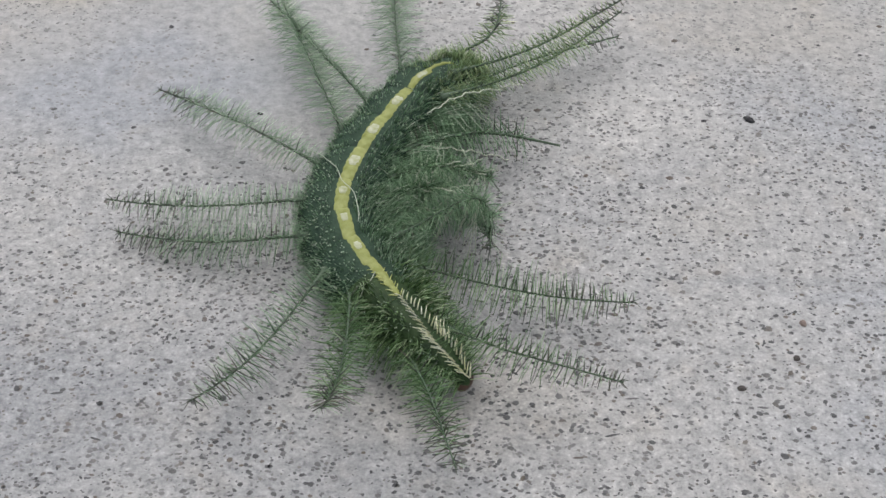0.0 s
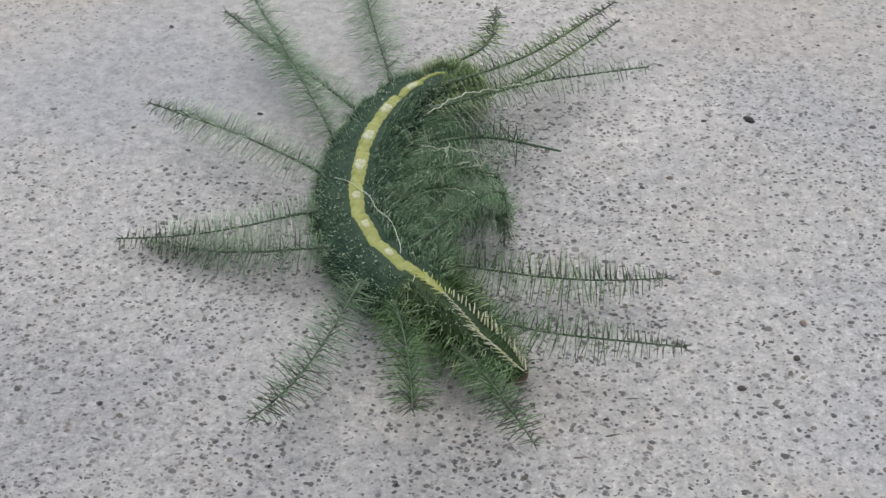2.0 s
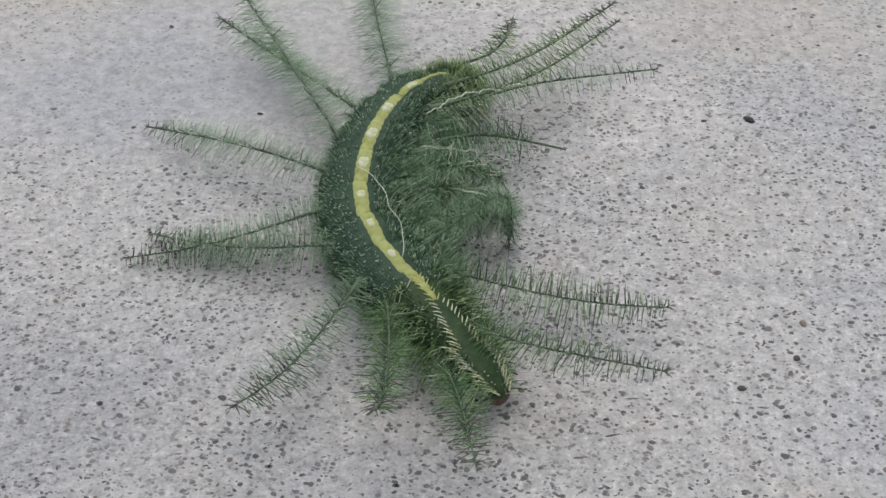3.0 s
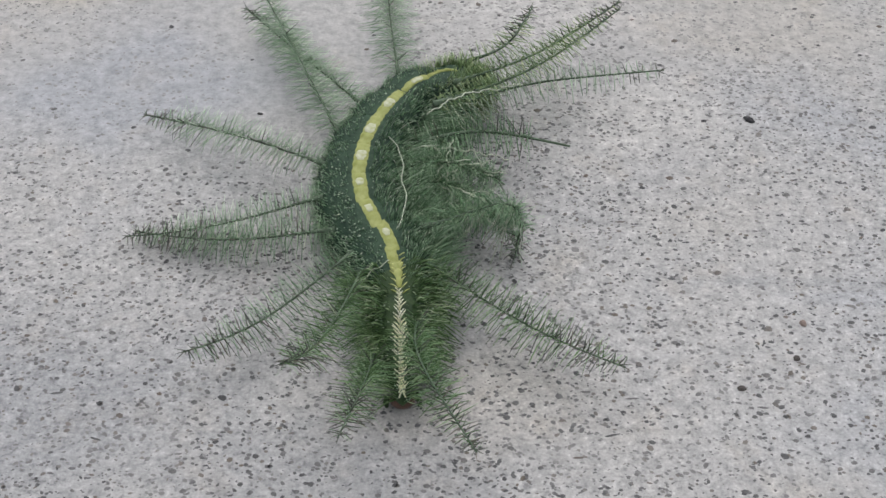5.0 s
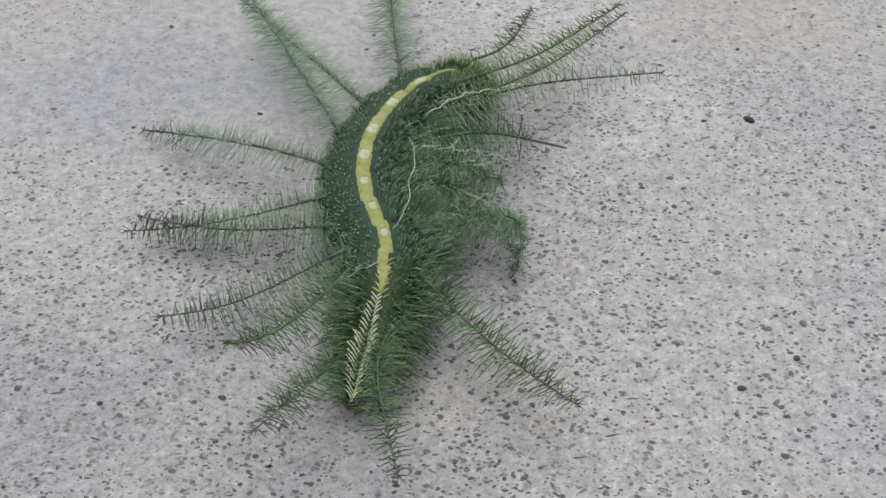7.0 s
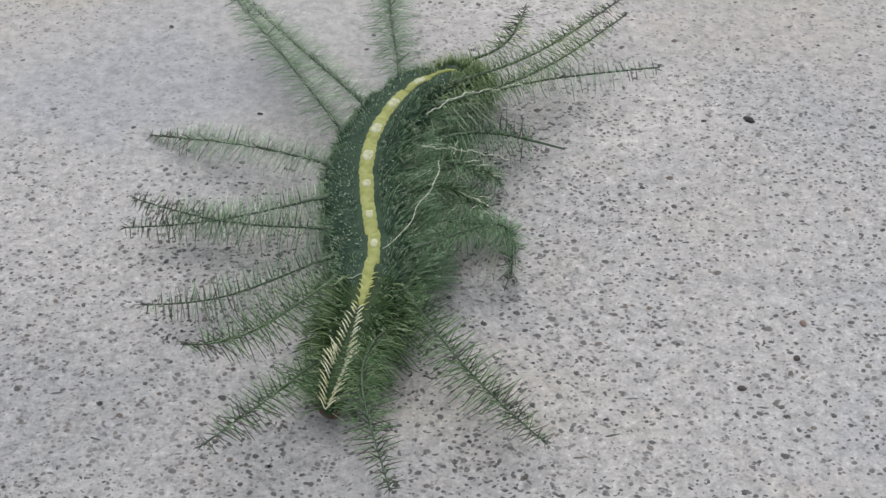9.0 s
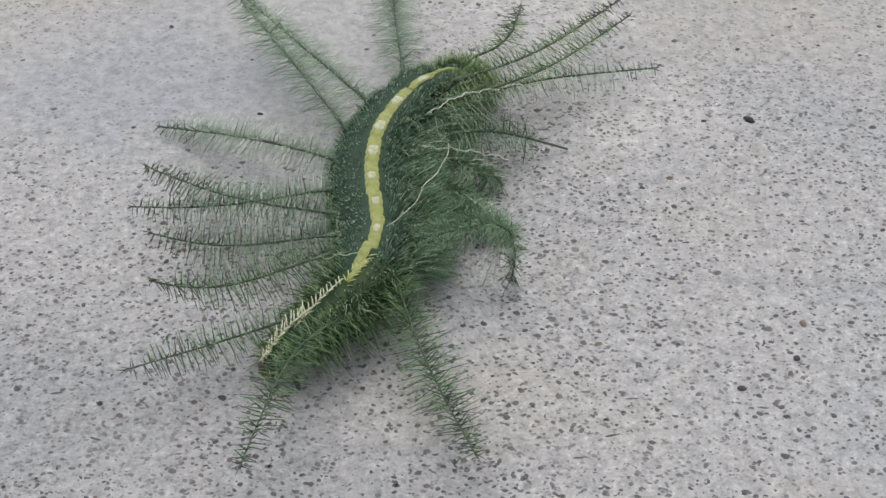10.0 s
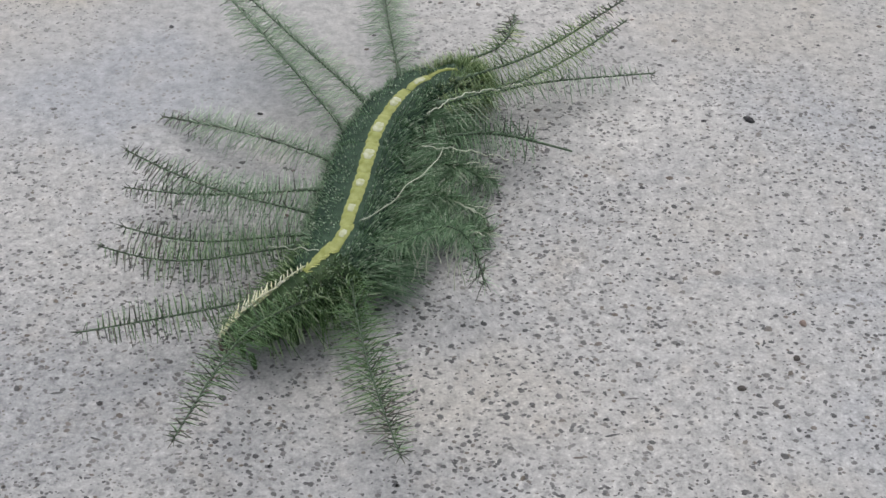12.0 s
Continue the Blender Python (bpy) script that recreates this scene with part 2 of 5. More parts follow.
# the largest chips, and the long thin splinters
CHIPS = [(1.6, -8.1), (3.2, -7.9), (-1.2, -5.9), (5.9, -14.3), (5.4, -15.4), (4.9, -19.3), (10.9, -9.8), (12.0, -9.9), (13.6, -7.0), (13.4, -1.4), (18.0, -9.8), (15.1, -18.8),
         (1.5, -19.0), (-0.2, -16.6), (-20.1, -12.8), (-23.8, -16.5), (-22.8, -1.4), (-25.8, -8.8), (-18.5, -15.3), (-19.2, -21.2), (12.6, 8.7), (17.4, 7.2), (21.0, 7.1), (19.9, 4.9), (-18.2, -22.8)]
SPLINTERS = [(12.3, -18.2), (9.7, -20.1), (14.1, -15.0), (10.7, -14.4), (-25.2, -18.5), (15.1, 3.1), (-28.9, -14.5), (23.7, -15.8)]


def build_chips(floor):
    """The larger chips in the concrete, each a piece of its own."""
    rng = random.Random(21)
    shapes = []
    for s in range(14):
        sides = rng.choice((6, 7, 8, 9))
        verts = []
        for ring, z in ((1.0, -0.012), (0.8, 0.03), (0.4, 0.045)):
            for k in range(sides):
                a = 6.283 * k / sides
                rr = 0.24 * ring * rng.uniform(0.78, 1.2)
                verts.append((1.2 * rr * math.cos(a), 0.85 * rr * math.sin(a), z))
        faces = [(g * sides + k, g * sides + (k + 1) % sides, (g + 1) * sides + (k + 1) % sides, (g + 1) * sides + k) for g in (0, 1) for k in range(sides)]
        faces.append(tuple(2 * sides + k for k in range(sides)))
        shapes.append(mesh_of("stone_chip", verts, faces, CHIP, False))
    for x, y in CHIPS:
        ob = new("stone_chip", rng.choice(shapes))
        ob.parent = floor
        size = rng.uniform(0.95, 1.25)
        ob.matrix_basis = pose(x * MM, y * MM, 0, 0, 0, rng.gauss(0, 25)) @ Matrix.Diagonal((size, size, 1, 1))
    for x, y in SPLINTERS:
        ob = new("stone_chip", rng.choice(shapes))
        ob.parent = floor
        ob.matrix_basis = pose(x * MM, y * MM, 0, 0, 0, rng.gauss(0, 12)) @ Matrix.Diagonal((rng.uniform(1.4, 2.3), 0.5, 1, 1))
    for _ in range(235):
        x, y = rng.uniform(-46, 48), rng.uniform(-25, 40)
        if x < -8 and y > 12 and rng.random() < 0.7:
            continue
        ob = new("stone_chip", rng.choice(shapes))
        ob.parent = floor
        size = rng.choice((0.75, 0.85, 0.9, 1.0, 1.1, 1.3))
        ob.matrix_basis = pose(x * MM, y * MM, 0, 0, 0, rng.gauss(0, 25)) @ Matrix.Diagonal((size, size, 1, 1))


def pebble(name, x, y, size, mat, label, seed, stretch=(1, 1, 0.6), heading=0):
    """A small angular crumb lying on the concrete."""
    bm = bmesh.new()
    bmesh.ops.create_icosphere(bm, subdivisions=2, radius=1.0)
    for v in bm.verts:
        d = 1 + 0.35 * noise.noise(v.co * 1.6 + Vector((seed * 7.3, 1.7, 4.1)))
        v.co = Vector((v.co.x * stretch[0], v.co.y * stretch[1], max(v.co.z, -0.5) * stretch[2])) * d * size * MM
    low = min(v.co.z for v in bm.verts)
    for v in bm.verts:
        v.co.z -= low
    me = bpy.data.meshes.new(name)
    bm.to_mesh(me)
    bm.free()
    me.materials.append(mat)
    ob = new(name, me)
    ob.matrix_world = pose(x * MM, y * MM, -0.00004, 0, 0, heading)
    return tagged(ob, label, "grit", "loose grit on the concrete")


# ---- caterpillar ----
TOP = (5.0, 4.9, 5.3, 5.4, 5.4, 5.3, 5.2, 5.1, 4.9, 4.6, 4.2, 3.7, 2.6)
HALF = (2.7, 3.3, 3.6, 3.8, 3.9, 3.9, 3.8, 3.6, 3.2, 2.6, 1.9, 1.3, 1.2)
BELLY = (0.25,) * 9 + (0.5, 1.0, 1.9, 0.25)
REACH = (2.9, 2.5, 2.5, 2.5, 2.4, 2.4, 2.3, 2.3, 2.2, 2.5, 2.75, 2.4, 1.6)


def hump(i, x):
    """How full the body piece i is at x along it, 0 to 1."""
    u = x / REACH[i]
    if i == 0 and x < 0:
        return math.sqrt(max(0.0, 1 - (x / 4.4) ** 2))
    if i == 11 and x > -0.9:
        return 0.985 * math.sqrt(max(0.0, 1 - ((x + 0.9) / 2.75) ** 2))
    ripple = 0.012 * abs(math.cos(x * math.pi / 0.85)) ** 0.6 - 0.006
    return 1 - (0.075 if i < 9 else 0.03) * u * u + ripple


def skin_point(i, x, a):
    """A point of the skin: a runs from 0 (back) to +-pi (belly)."""
    h = hump(i, x)
    half, top = HALF[i] * h * (1 - (0.08 if i < 9 else 0.0) * (x / REACH[i]) ** 2), TOP[i] * h
    if i >= 8:  # the front tapers evenly from piece to piece
        before, after = i - 1, min(i + 1, 11)
        half += (HALF[after] - HALF[before]) / (2.4 * (after - before)) * x * h
        top += (TOP[after] - TOP[before]) / (2.4 * (after - before)) * x * h
    low = BELLY[i] + (1 - h) * 0.6 * TOP[i] * (1 if i == 0 else 0.15)
    if i == 11:
        top = 2.5 + (TOP[i] - 0.2 * x - 2.5) * h
    mid = low + 0.42 * (top - low)
    c, s = math.cos(a), math.sin(a)
    y = half * math.copysign(abs(s) ** 0.85, s)
    z = mid + (top - mid) * c if c > 0 else mid + (mid - low) * math.copysign(abs(c) ** 0.7, c)
    return (x, y, z)


def skin(i):
    x0, x1 = (-4.25 if i == 0 else -REACH[i]), (1.83 if i == 11 else REACH[i])
    rings, sides = 15, 28
    verts, faces = [], []
    for r in range(rings):
        x = x0 + (x1 - x0) * r / (rings - 1)
        for k in range(sides):
            verts.append(skin_point(i, x, 2 * math.pi * k / sides - math.pi))
    for r in range(rings - 1):
        for k in range(sides):
            k2 = (k + 1) % sides
            faces.append((r * sides + k, (r + 1) * sides + k, (r + 1) * sides + k2, r * sides + k2))
    faces.append(tuple(range(sides)))
    faces.append(tuple(range((rings - 1) * sides, rings * sides))[::-1])
    return verts, faces


def band(i, x0, x1, w0, w1, lift, tooth=0.0, rows=30, oval=False, aside=None):
    """A strip of raised skin along the back, its edge waved by the folds."""
    verts, faces = [], []
    across = (-1, -0.72, 0, 0.72, 1)
    for r in range(rows):
        u = r / (rows - 1)
        x = x0 + (x1 - x0) * u
        w = (w0 + (w1 - w0) * u) * (1 + tooth * math.cos(x * 2 * math.pi / 0.85))
        if oval:
            w *= max(0.1, (1 - abs(2 * u - 1) ** 2.5) ** 0.5) * (1 + 0.5 * noise.noise(Vector((x * 3.1, 9.7 * i, 1.3))))
        for k, s in enumerate(across):
            a = (s * w + (aside(x) if aside else 0)) / HALF[i]
            px, py, pz = skin_point(i, x, a)
            edge = abs(s) == 1 or r in (0, rows - 1)
            verts.append((px, py, pz + (-0.05 if edge else lift * (1 + (0.15 * math.cos(x * 2 * math.pi / 0.85) if tooth else 0)))))
    n = len(across)
    for r in range(rows - 1):
        for k in range(n - 1):
            faces.append((r * n + k, (r + 1) * n + k, (r + 1) * n + k + 1, r * n + k + 1))
    return verts, faces


def granules(i, count, rng):
    """Pale granules and short dashes, thick in some places of the skin and missing in others."""
    geo = ([], [])
    made = 0
    while made < count:
        x = rng.uniform(-REACH[i], 1.8 if i == 11 else REACH[i]) * 0.9
        if i < 9 and rng.random() < 0.6:  # most sit along the folds
            x = round(x / 0.85) * 0.85 + rng.gauss(0, 0.09)
        a = rng.choice((-1, 1)) * rng.uniform(0.18, 1.75)
        if noise.noise(Vector((x * 0.9 + 5 * i, a * 3.2, 2.2))) < rng.uniform(-0.35, 0.45) - 0.12 * abs(a):
            continue
        made += 1
        px, py, pz = skin_point(i, x, a)
        s = rng.choice((0.025, 0.03, 0.04, 0.05, 0.075))
        lx, ly = s * rng.uniform(0.7, 1.3), s * rng.choice((1.0, 1.4, 2.6))
        join(geo, [(px + lx, py, pz), (px - lx, py, pz), (px, py + ly, pz), (px, py - ly, pz), (px, py, pz + 1.3 * s), (px, py, pz - s)],
             [(0, 2, 4), (2, 1, 4), (1, 3, 4), (3, 0, 4), (2, 0, 5), (1, 2, 5), (3, 1, 5), (0, 3, 5)])
    return geo


def bead(geo, p, s):
    x, y, z = p
    join(geo, [(x + s, y, z), (x - s, y, z), (x, y + s, z), (x, y - s, z), (x, y, z + 1.3 * s), (x, y, z - s)],
         [(0, 2, 4), (2, 1, 4), (1, 3, 4), (3, 0, 4), (2, 0, 5), (1, 2, 5), (3, 1, 5), (0, 3, 5)])


def fuzz(i, count, rng, length, beads):
    """Short hairs on the flanks, combed in locks, some with a pale bead at the end."""
    geo = ([], [])
    lowest = {9: 0.3, 10: 0.42, 11: 0.66}
    for _ in range(count):
        x = rng.uniform(-3.9 if i == 0 else -REACH[i] * 0.95, 1.6 if i == 11 else REACH[i] * 0.95)
        side = rng.choice((-1, 1, 1) if i < 9 else (-1, 1))
        a = side * rng.uniform(lowest.get(i, 0.2), 2.0)
        p = Vector(skin_point(i, x, a))
        lock = noise.noise(Vector((x * 1.1 + 3 * i, a * 2.0, 7.7)))
        wild = 0.35 if i < 9 else 0.14
        way = Vector((lock * 0.9 + rng.uniform(-wild, wild) + (0.15 if i == 11 else 0.45 if i > 8 else 0), math.sin(a) * 1.0, math.cos(a) * 0.8 + 0.25))
        size = length * rng.uniform(0.5, 1.2) * min(1.0, 0.3 + 0.65 * abs(a)) * (0.45 if side < 0 and 0 < i < 9 else 2.5 if side > 0 and 0 < i < 4 and abs(a) > 0.9 else 2.3 if side > 0 and 3 < i < 8 and abs(a) > 0.9 else 1)
        bristle(geo, p, way, size, rng.choice((0.02, 0.03, 0.042) if i < 9 else (0.026, 0.038, 0.056)), rng, 0.25 if i < 9 else 0.6)
        if rng.random() < (0.32 if i < 9 else 0.16):
            bead(beads, p + way.normalized() * size * rng.uniform(0.6, 1.0), rng.uniform(0.04, 0.08))
    return geo


def tail_tuft(rng):
    """Stiff upright bristles that cover the hind end past the stripe."""
    geo = ([], [])
    for _ in range(520):
        x, a = rng.uniform(-4.1, 0.6), rng.gauss(0, 0.75)
        if x > -0.9 and -0.35 < a < 0.1:  # the stripe stays bare
            continue
        p = Vector(skin_point(0, x, a))
        way = Vector((-0.45 - 0.25 * max(0, -x - 1) + rng.gauss(0, 0.3), math.sin(a) * 0.9 + rng.gauss(0, 0.25), math.cos(a) + 0.3))
        bristle(geo, p, way, rng.uniform(0.5, 1.2) * (1.35 if x < -2 else 1), rng.choice((0.035, 0.045, 0.055)), rng, 0.1)
    return geo


PARTING = {9: (0.02, 0.12), 10: (0.12, 0.75), 11: (0.75, 0.85)}


def chevrons(i, gap0, gap1, rng):
    """Two rows of cream hairs that part along the back of the front pieces."""
    rows = []
    for side in (-1, 1):
        geo = ([], [])
        n = 10 if i == 9 else 13
        for k in range(n):
            u = (k + rng.uniform(-0.2, 0.2)) / n
            x = REACH[i] * (1.9 * u - 0.95) - (0.15 if i == 11 else 0)
            off = gap0 + (gap1 - gap0) * u
            p = Vector(skin_point(i, min(x, 1.5) if i == 11 else x, side * off / HALF[i]))
            p.x = min(x, 1.95) if i == 11 else x
            way = Vector((-0.62 + rng.gauss(0, 0.1), side * rng.uniform(0.6, 0.8), 0.45))
            bristle(geo, p - Vector((0, 0, 0.03)), way, rng.uniform(1.2, 1.65) * (0.55 if i == 9 else 0.5 + 0.4 * u if i == 10 else 0.95), 0.074, rng, 0.5)
        rows.append(geo)
    return rows


def spine_line(length, sag, sweep, u):
    """The stalk's own curve from its root (u = 0) to its tip (u = 1)."""
    bow = math.sin(math.pi * max(0.0, u) ** 1.2)
    ess = math.sin(2 * math.pi * u)
    return Vector((length * u, sweep * bow + 0.25 * sweep * ess, -sag * bow + (0.22 if sag > -3.5 else -0.12) * abs(sag) * ess))


def spine(caterpillar, length, sag, sweep, bare, dense, long, coat, seed, roll=0, thick=1.0, last=0.99):
    """A long stalk with stiff bristles in four combs along it, dark towards the tip, and a finer down between them."""
    rng = random.Random(seed)
    n = 34
    line = [spine_line(length, sag, sweep, k / n) for k in range(n + 1)]
    geo = ([], [])
    radii = [thick * (0.105 - 0.045 * (k / n)) + (0.25 if dense > 20 else 0.2) * math.exp(-(k / n * length / 1.2) ** 1.3) for k in range(n + 1)]
    tube(geo, line, radii, 7)
    stalk = part("spine", geo, RACHIS, caterpillar)
    green, dark, down = ([], []), ([], []), ([], [])
    bushy, gloomy = dense > 20, 0.22 if bare < 0.7 else 0.05
    # each comb: angle from straight up, spacing, length, share of dark bristles
    combs_of = [(fan, 5.2 / dense, 1.0, 0.0) for fan in (92, -92, 50, -50, 112, -112)] if bushy else [
        (88, 5.0 / dense, 1.0, 0.0), (-88, 5.0 / dense, 1.0, 0.0), (40, 6.5 / dense, 0.72, gloomy), (-40, 6.5 / dense, 0.72, gloomy), (118, 7.0 / dense, 0.85, 0.0), (-118, 7.0 / dense, 0.85, 0.0)]
    for fan0, gap, share, gloom in combs_of:
        count = int(length / gap)
        start = rng.random()
        for k in range(count):
            u = 0.02 + 0.97 * (k + start + rng.gauss(0, 0.35 if bushy else 0.13)) / count
            if u > last or not bushy and u > 0.72 and rng.random() < 1.6 * (u - 0.72):
                continue
            p = spine_line(length, sag, sweep, u)
            t = (spine_line(length, sag, sweep, min(1, u + 0.03)) - spine_line(length, sag, sweep, u - 0.03)).normalized()
            side = Vector((0, 0, 1)).cross(t).normalized()
            over = t.cross(side)
            full = 1.75 - 1.0 * (u - 0.5) ** 2 if bushy else 2.65 - 3.4 * abs(u - 0.43) ** 2.2
            for fine in (False, True):
                if fine and rng.random() > (0.95 if thick == 1 or u < 0.55 else 0.4):
                    continue
                fan = radians(fan0 + roll + rng.gauss(0, 45 if bushy else 22 if fine else 6))
                lean = radians(rng.gauss(-2, 28 if bushy else 16 if fine else 5))
                way = (math.sin(fan) * side + math.cos(fan) * over) * math.cos(lean) + t * math.sin(lean)
                size = long * share * full * rng.uniform(0.75, 1.08) * (1 if bushy else 1 - 0.4 * max(0, u - 0.7) / 0.3)
                if fine:
                    bristle(down, p, way, size * rng.uniform(0.6, 1.4 if bushy else 1.15), 0.019, rng, 0.08)
                elif rng.random() < max(gloom, (u - bare) / (1 - bare)):
                    bristle(dark, p, way, size * 0.95, 0.05 if bushy else 0.053 * min(thick, 1.25), rng, 0.02)
                else:
                    bristle(green, p, way, size, min(thick, 1.3) * rng.choice((0.034, 0.042, 0.052) if bushy else (0.035, 0.042, 0.05)), rng, 0.04 if not bushy else 0.65 if sag < -3.5 else 0.22)
    end = line[-1]
    for k in range(4 if last > 0.9 else 0):
        a = k * 1.57 + rng.uniform(-0.3, 0.3)
        bristle(green if bare > 0.8 else dark, end - Vector((rng.uniform(0.1, 0.5), 0, 0)), (rng.uniform(0.7, 1.2), 0.8 * math.cos(a), 0.5 * math.sin(a)), rng.uniform(0.5, 0.9), 0.05, rng, 0)
    if bushy:
        pale = ([], [])
        for _ in range(18 if sag < -3.5 else 15):
            u = rng.uniform(0.15, 0.7) if sag < -3.5 else rng.uniform(0.25, 0.95)
            p = spine_line(length, sag, sweep, u)
            way = Vector((rng.uniform(-0.2, 0.8), rng.uniform(-0.8, 0.8), rng.uniform(-0.4, 0.5))).normalized()
            across = way.cross(Vector((0, 0, 1))).normalized()
            size = rng.uniform(1.4, 2.6)
            if sag < -3.5:  # these hang down from the arched stalk
                way, size = Vector((rng.gauss(0.25, 0.2), rng.gauss(0, 0.25), -1)).normalized(), rng.uniform(3.2, 6.0)
                across = Vector((0.6, 0.8, 0))
            tube(pale, [p + way * size * k / 10 + across * 0.07 * math.sin(k * 1.5) for k in range(11)], [0.045] * 11, 4)
        tagged(part("pale_bristles", pale, SILK, stalk, "wavy pale bristles"), kind="stuff")
    tagged(part("bristles", green, coat, stalk, "stiff pale green bristles"), kind="stuff")
    tagged(part("dark_bristles", dark, DARK_HAIR, stalk, "dark grey bristles towards the tip"), kind="stuff")
    tagged(part("down", down, DOWN_HAIR, stalk, "very fine pale down"), kind="stuff")
    return stalk


def leg(x, y, z, fat):
    geo = ([], [])
    tube(geo, [(x, y, z), (x + 0.1, y * 1.25, z * 0.45), (x + 0.15, y * 1.2, 0.02)], (fat, fat * 0.85, fat * 0.6), 8)
    return geo


def build_caterpillar():
    rng = random.Random(11)
    body = new("caterpillar")
    body.matrix_world = at(-6.6, 7.4, 0, 0, 0)
    tagged(body, "green spiny caterpillar with a yellow back stripe on concrete", "caterpillar")
    made = []
    for i in range(13):
        if i == 12:
            bm = bmesh.new()
            bmesh.ops.create_uvsphere(bm, u_segments=20, v_segments=14, radius=1.0)
            for v in bm.verts:
                notch = 0.16 * math.exp(-(v.co.y * 3.2) ** 2) * max(0, v.co.z)
                v.co = Vector((v.co.x * 0.65 - 0.3, v.co.y * 0.95, (v.co.z - notch) * 0.8 + 1.6)) * MM
            me = bpy.data.meshes.new("head")
            bm.to_mesh(me)
            bm.free()
            me.materials.append(HEAD_SKIN)
            me.shade_smooth()
            piece = new("head", me)
            piece.parent = body
            tagged(piece, "small reddish brown head")
            made.append(piece)
            continue
        front = i >= 9
        piece = part("body_segment", skin(i), NECK_SKIN if front else SKIN, body)
        made.append(piece)
        dots = granules(i, 190 if not front else 70, rng)
        hairs = fuzz(i, 900 if i < 8 else 680 if i < 9 else 470 if i < 11 else 190, rng, 1.6 if i == 0 else 1.4 if i < 9 else 2.5 if i < 11 else 1.8, dots)
        tagged(part("granule_cover", dots, PALE_DOT, piece), kind="stuff")
        tagged(part("flank_hairs", hairs, LEAF_HAIR if front else TAIL_HAIR if i == 0 else FLANK_HAIR, piece), kind="stuff")
        if i == 0:
            tagged(part("tail_bristles", tail_tuft(random.Random(77)), TAIL_HAIR, piece, "stiff yellow-green bristles"), kind="stuff")
            part("stripe", band(0, -0.8, 2.1, 0.09, 0.25, 0.08, 0.03, aside=lambda x: -0.44 + 0.12 * (x - 1.2) ** 2), YELLOW, piece, "yellow back stripe")
        elif i < 9:
            w = (0, 0.31, 0.39, 0.44, 0.46, 0.45, 0.42, 0.37, 0.31)[i]
            bent = (lambda x: 0.115 * x * x) if i == 1 else None  # the back always turns here
            part("stripe", band(i, -1.5 if i == 1 else -REACH[i] * 0.985, REACH[i] * 0.985, w * (0.85 if i == 1 else 1), w, 0.06, 0.025, aside=bent), YELLOW, piece, "yellow back stripe")
            if i < 8:
                k = 0.82 if i < 5 else 0.6
                part("white_spot", band(i, -0.62 * (1.3 if i < 5 else 0.95), 0.42 * (1.3 if i < 5 else 0.95), w * k, w * k * 0.9, 0.085, 0.0, 11, True, bent), WHITE, piece, "white spot on the stripe")
        elif i == 9:
            part("stripe", band(9, -2.0, 0.5, 0.29, 0.12, 0.06, 0.2), YELLOW, piece, "fraying end of the yellow stripe")
        if front:
            g = PARTING[i]
            for side, geo in zip((-1, 1), chevrons(i, g[0], g[1], rng)):
                combs[i, side] = part("cream_bristles", geo, YELLOW_HAIR if i == 9 else CREAM_HAIR, piece, "row of pale yellow bristles" if i == 9 else "row of cream bristles")
            for side in (-1, 1):
                part("leg", leg(0.2, side * 1.0, 1.2, 0.26), NECK_SKIN, piece)
        elif i in (0, 3, 4, 5, 6):
            for side in (-1, 1):
                part("proleg", leg(0.0, side * 1.9, 1.4, 0.75), SKIN, piece)
    return body, made


ground = build_ground()
build_grains()
build_chips(ground)
combs = {}
caterpillar, pieces = build_caterpillar()

# name of each spine: length, sag, sideways sweep, share of it before the dark bristles begin
SPINES = {  # on the right flank
    "tail_right": (10.5, -0.6, -2.2, 0.55, 11, 0.72), "one_right": (19, -0.8, 0.3, 0.8, 13.5, 1.12), "two_right": (20, 0.1, 0.0, 0.8, 13.5, 1.1),
    "three_right": (23, -0.6, 0.15, 0.8, 13.5, 1.1), "four_right": (19.5, -0.9, 0.3, 0.6, 14, 0.98), "five_right": (17, 0.4, 0.4, 0.6, 14, 0.98),
    "six_right": (17, 0.45, 0.6, 0.55, 14, 1.0), "seven_right": (15.5, 0.95, 0.4, 0.5, 14, 1.0), "eight_right": (15.5, 1.2, 0.4, 0.5, 14, 1.0),
    "neck_right": (14, -0.2, 0.3, 0.45, 13, 0.9)}
SPINES.update({  # on the left flank
    "neck_left": (18.5, -0.9, -1.8, 0.45, 13, 0.9), "eight_left": (18.1, 0.5, -0.4, 0.5, 15, 1.1),
    "seven_left": (8.9, -4.6, 0.3, 0.8, 25, 1.1), "six_left": (9, -0.9, 0.2, 0.94, 32, 1.2), "five_left": (7.8, -1.2, 0.2, 0.94, 34, 1.2),
    "four_left": (8.7, -1.2, 0.2, 0.94, 32, 1.2), "three_left": (14.7, -1.5, 0.2, 0.6, 14, 1.1), "two_left": (23, -0.6, 1.3, 0.8, 9, 0.95),
    "one_left": (22, 0.3, -1.3, 0.75, 11, 0.62), "tail_left": (20.6, -0.3, -1.5, 0.7, 11, 0.66),
})
PALE_ONES = ("one_right", "two_right", "three_right", "four_right", "five_right", "two_left")
STOUT = {"three_left": (1.7, 0.76), "one_left": (1.25, 0.99), "tail_left": (1.25, 0.99), "tail_right": (1.3, 0.99), "two_left": (1.2, 0.99)}  # thicker stalks, and where their bristles end
ROLLED = {"two_right": -22, "three_right": -20}
spines = {}
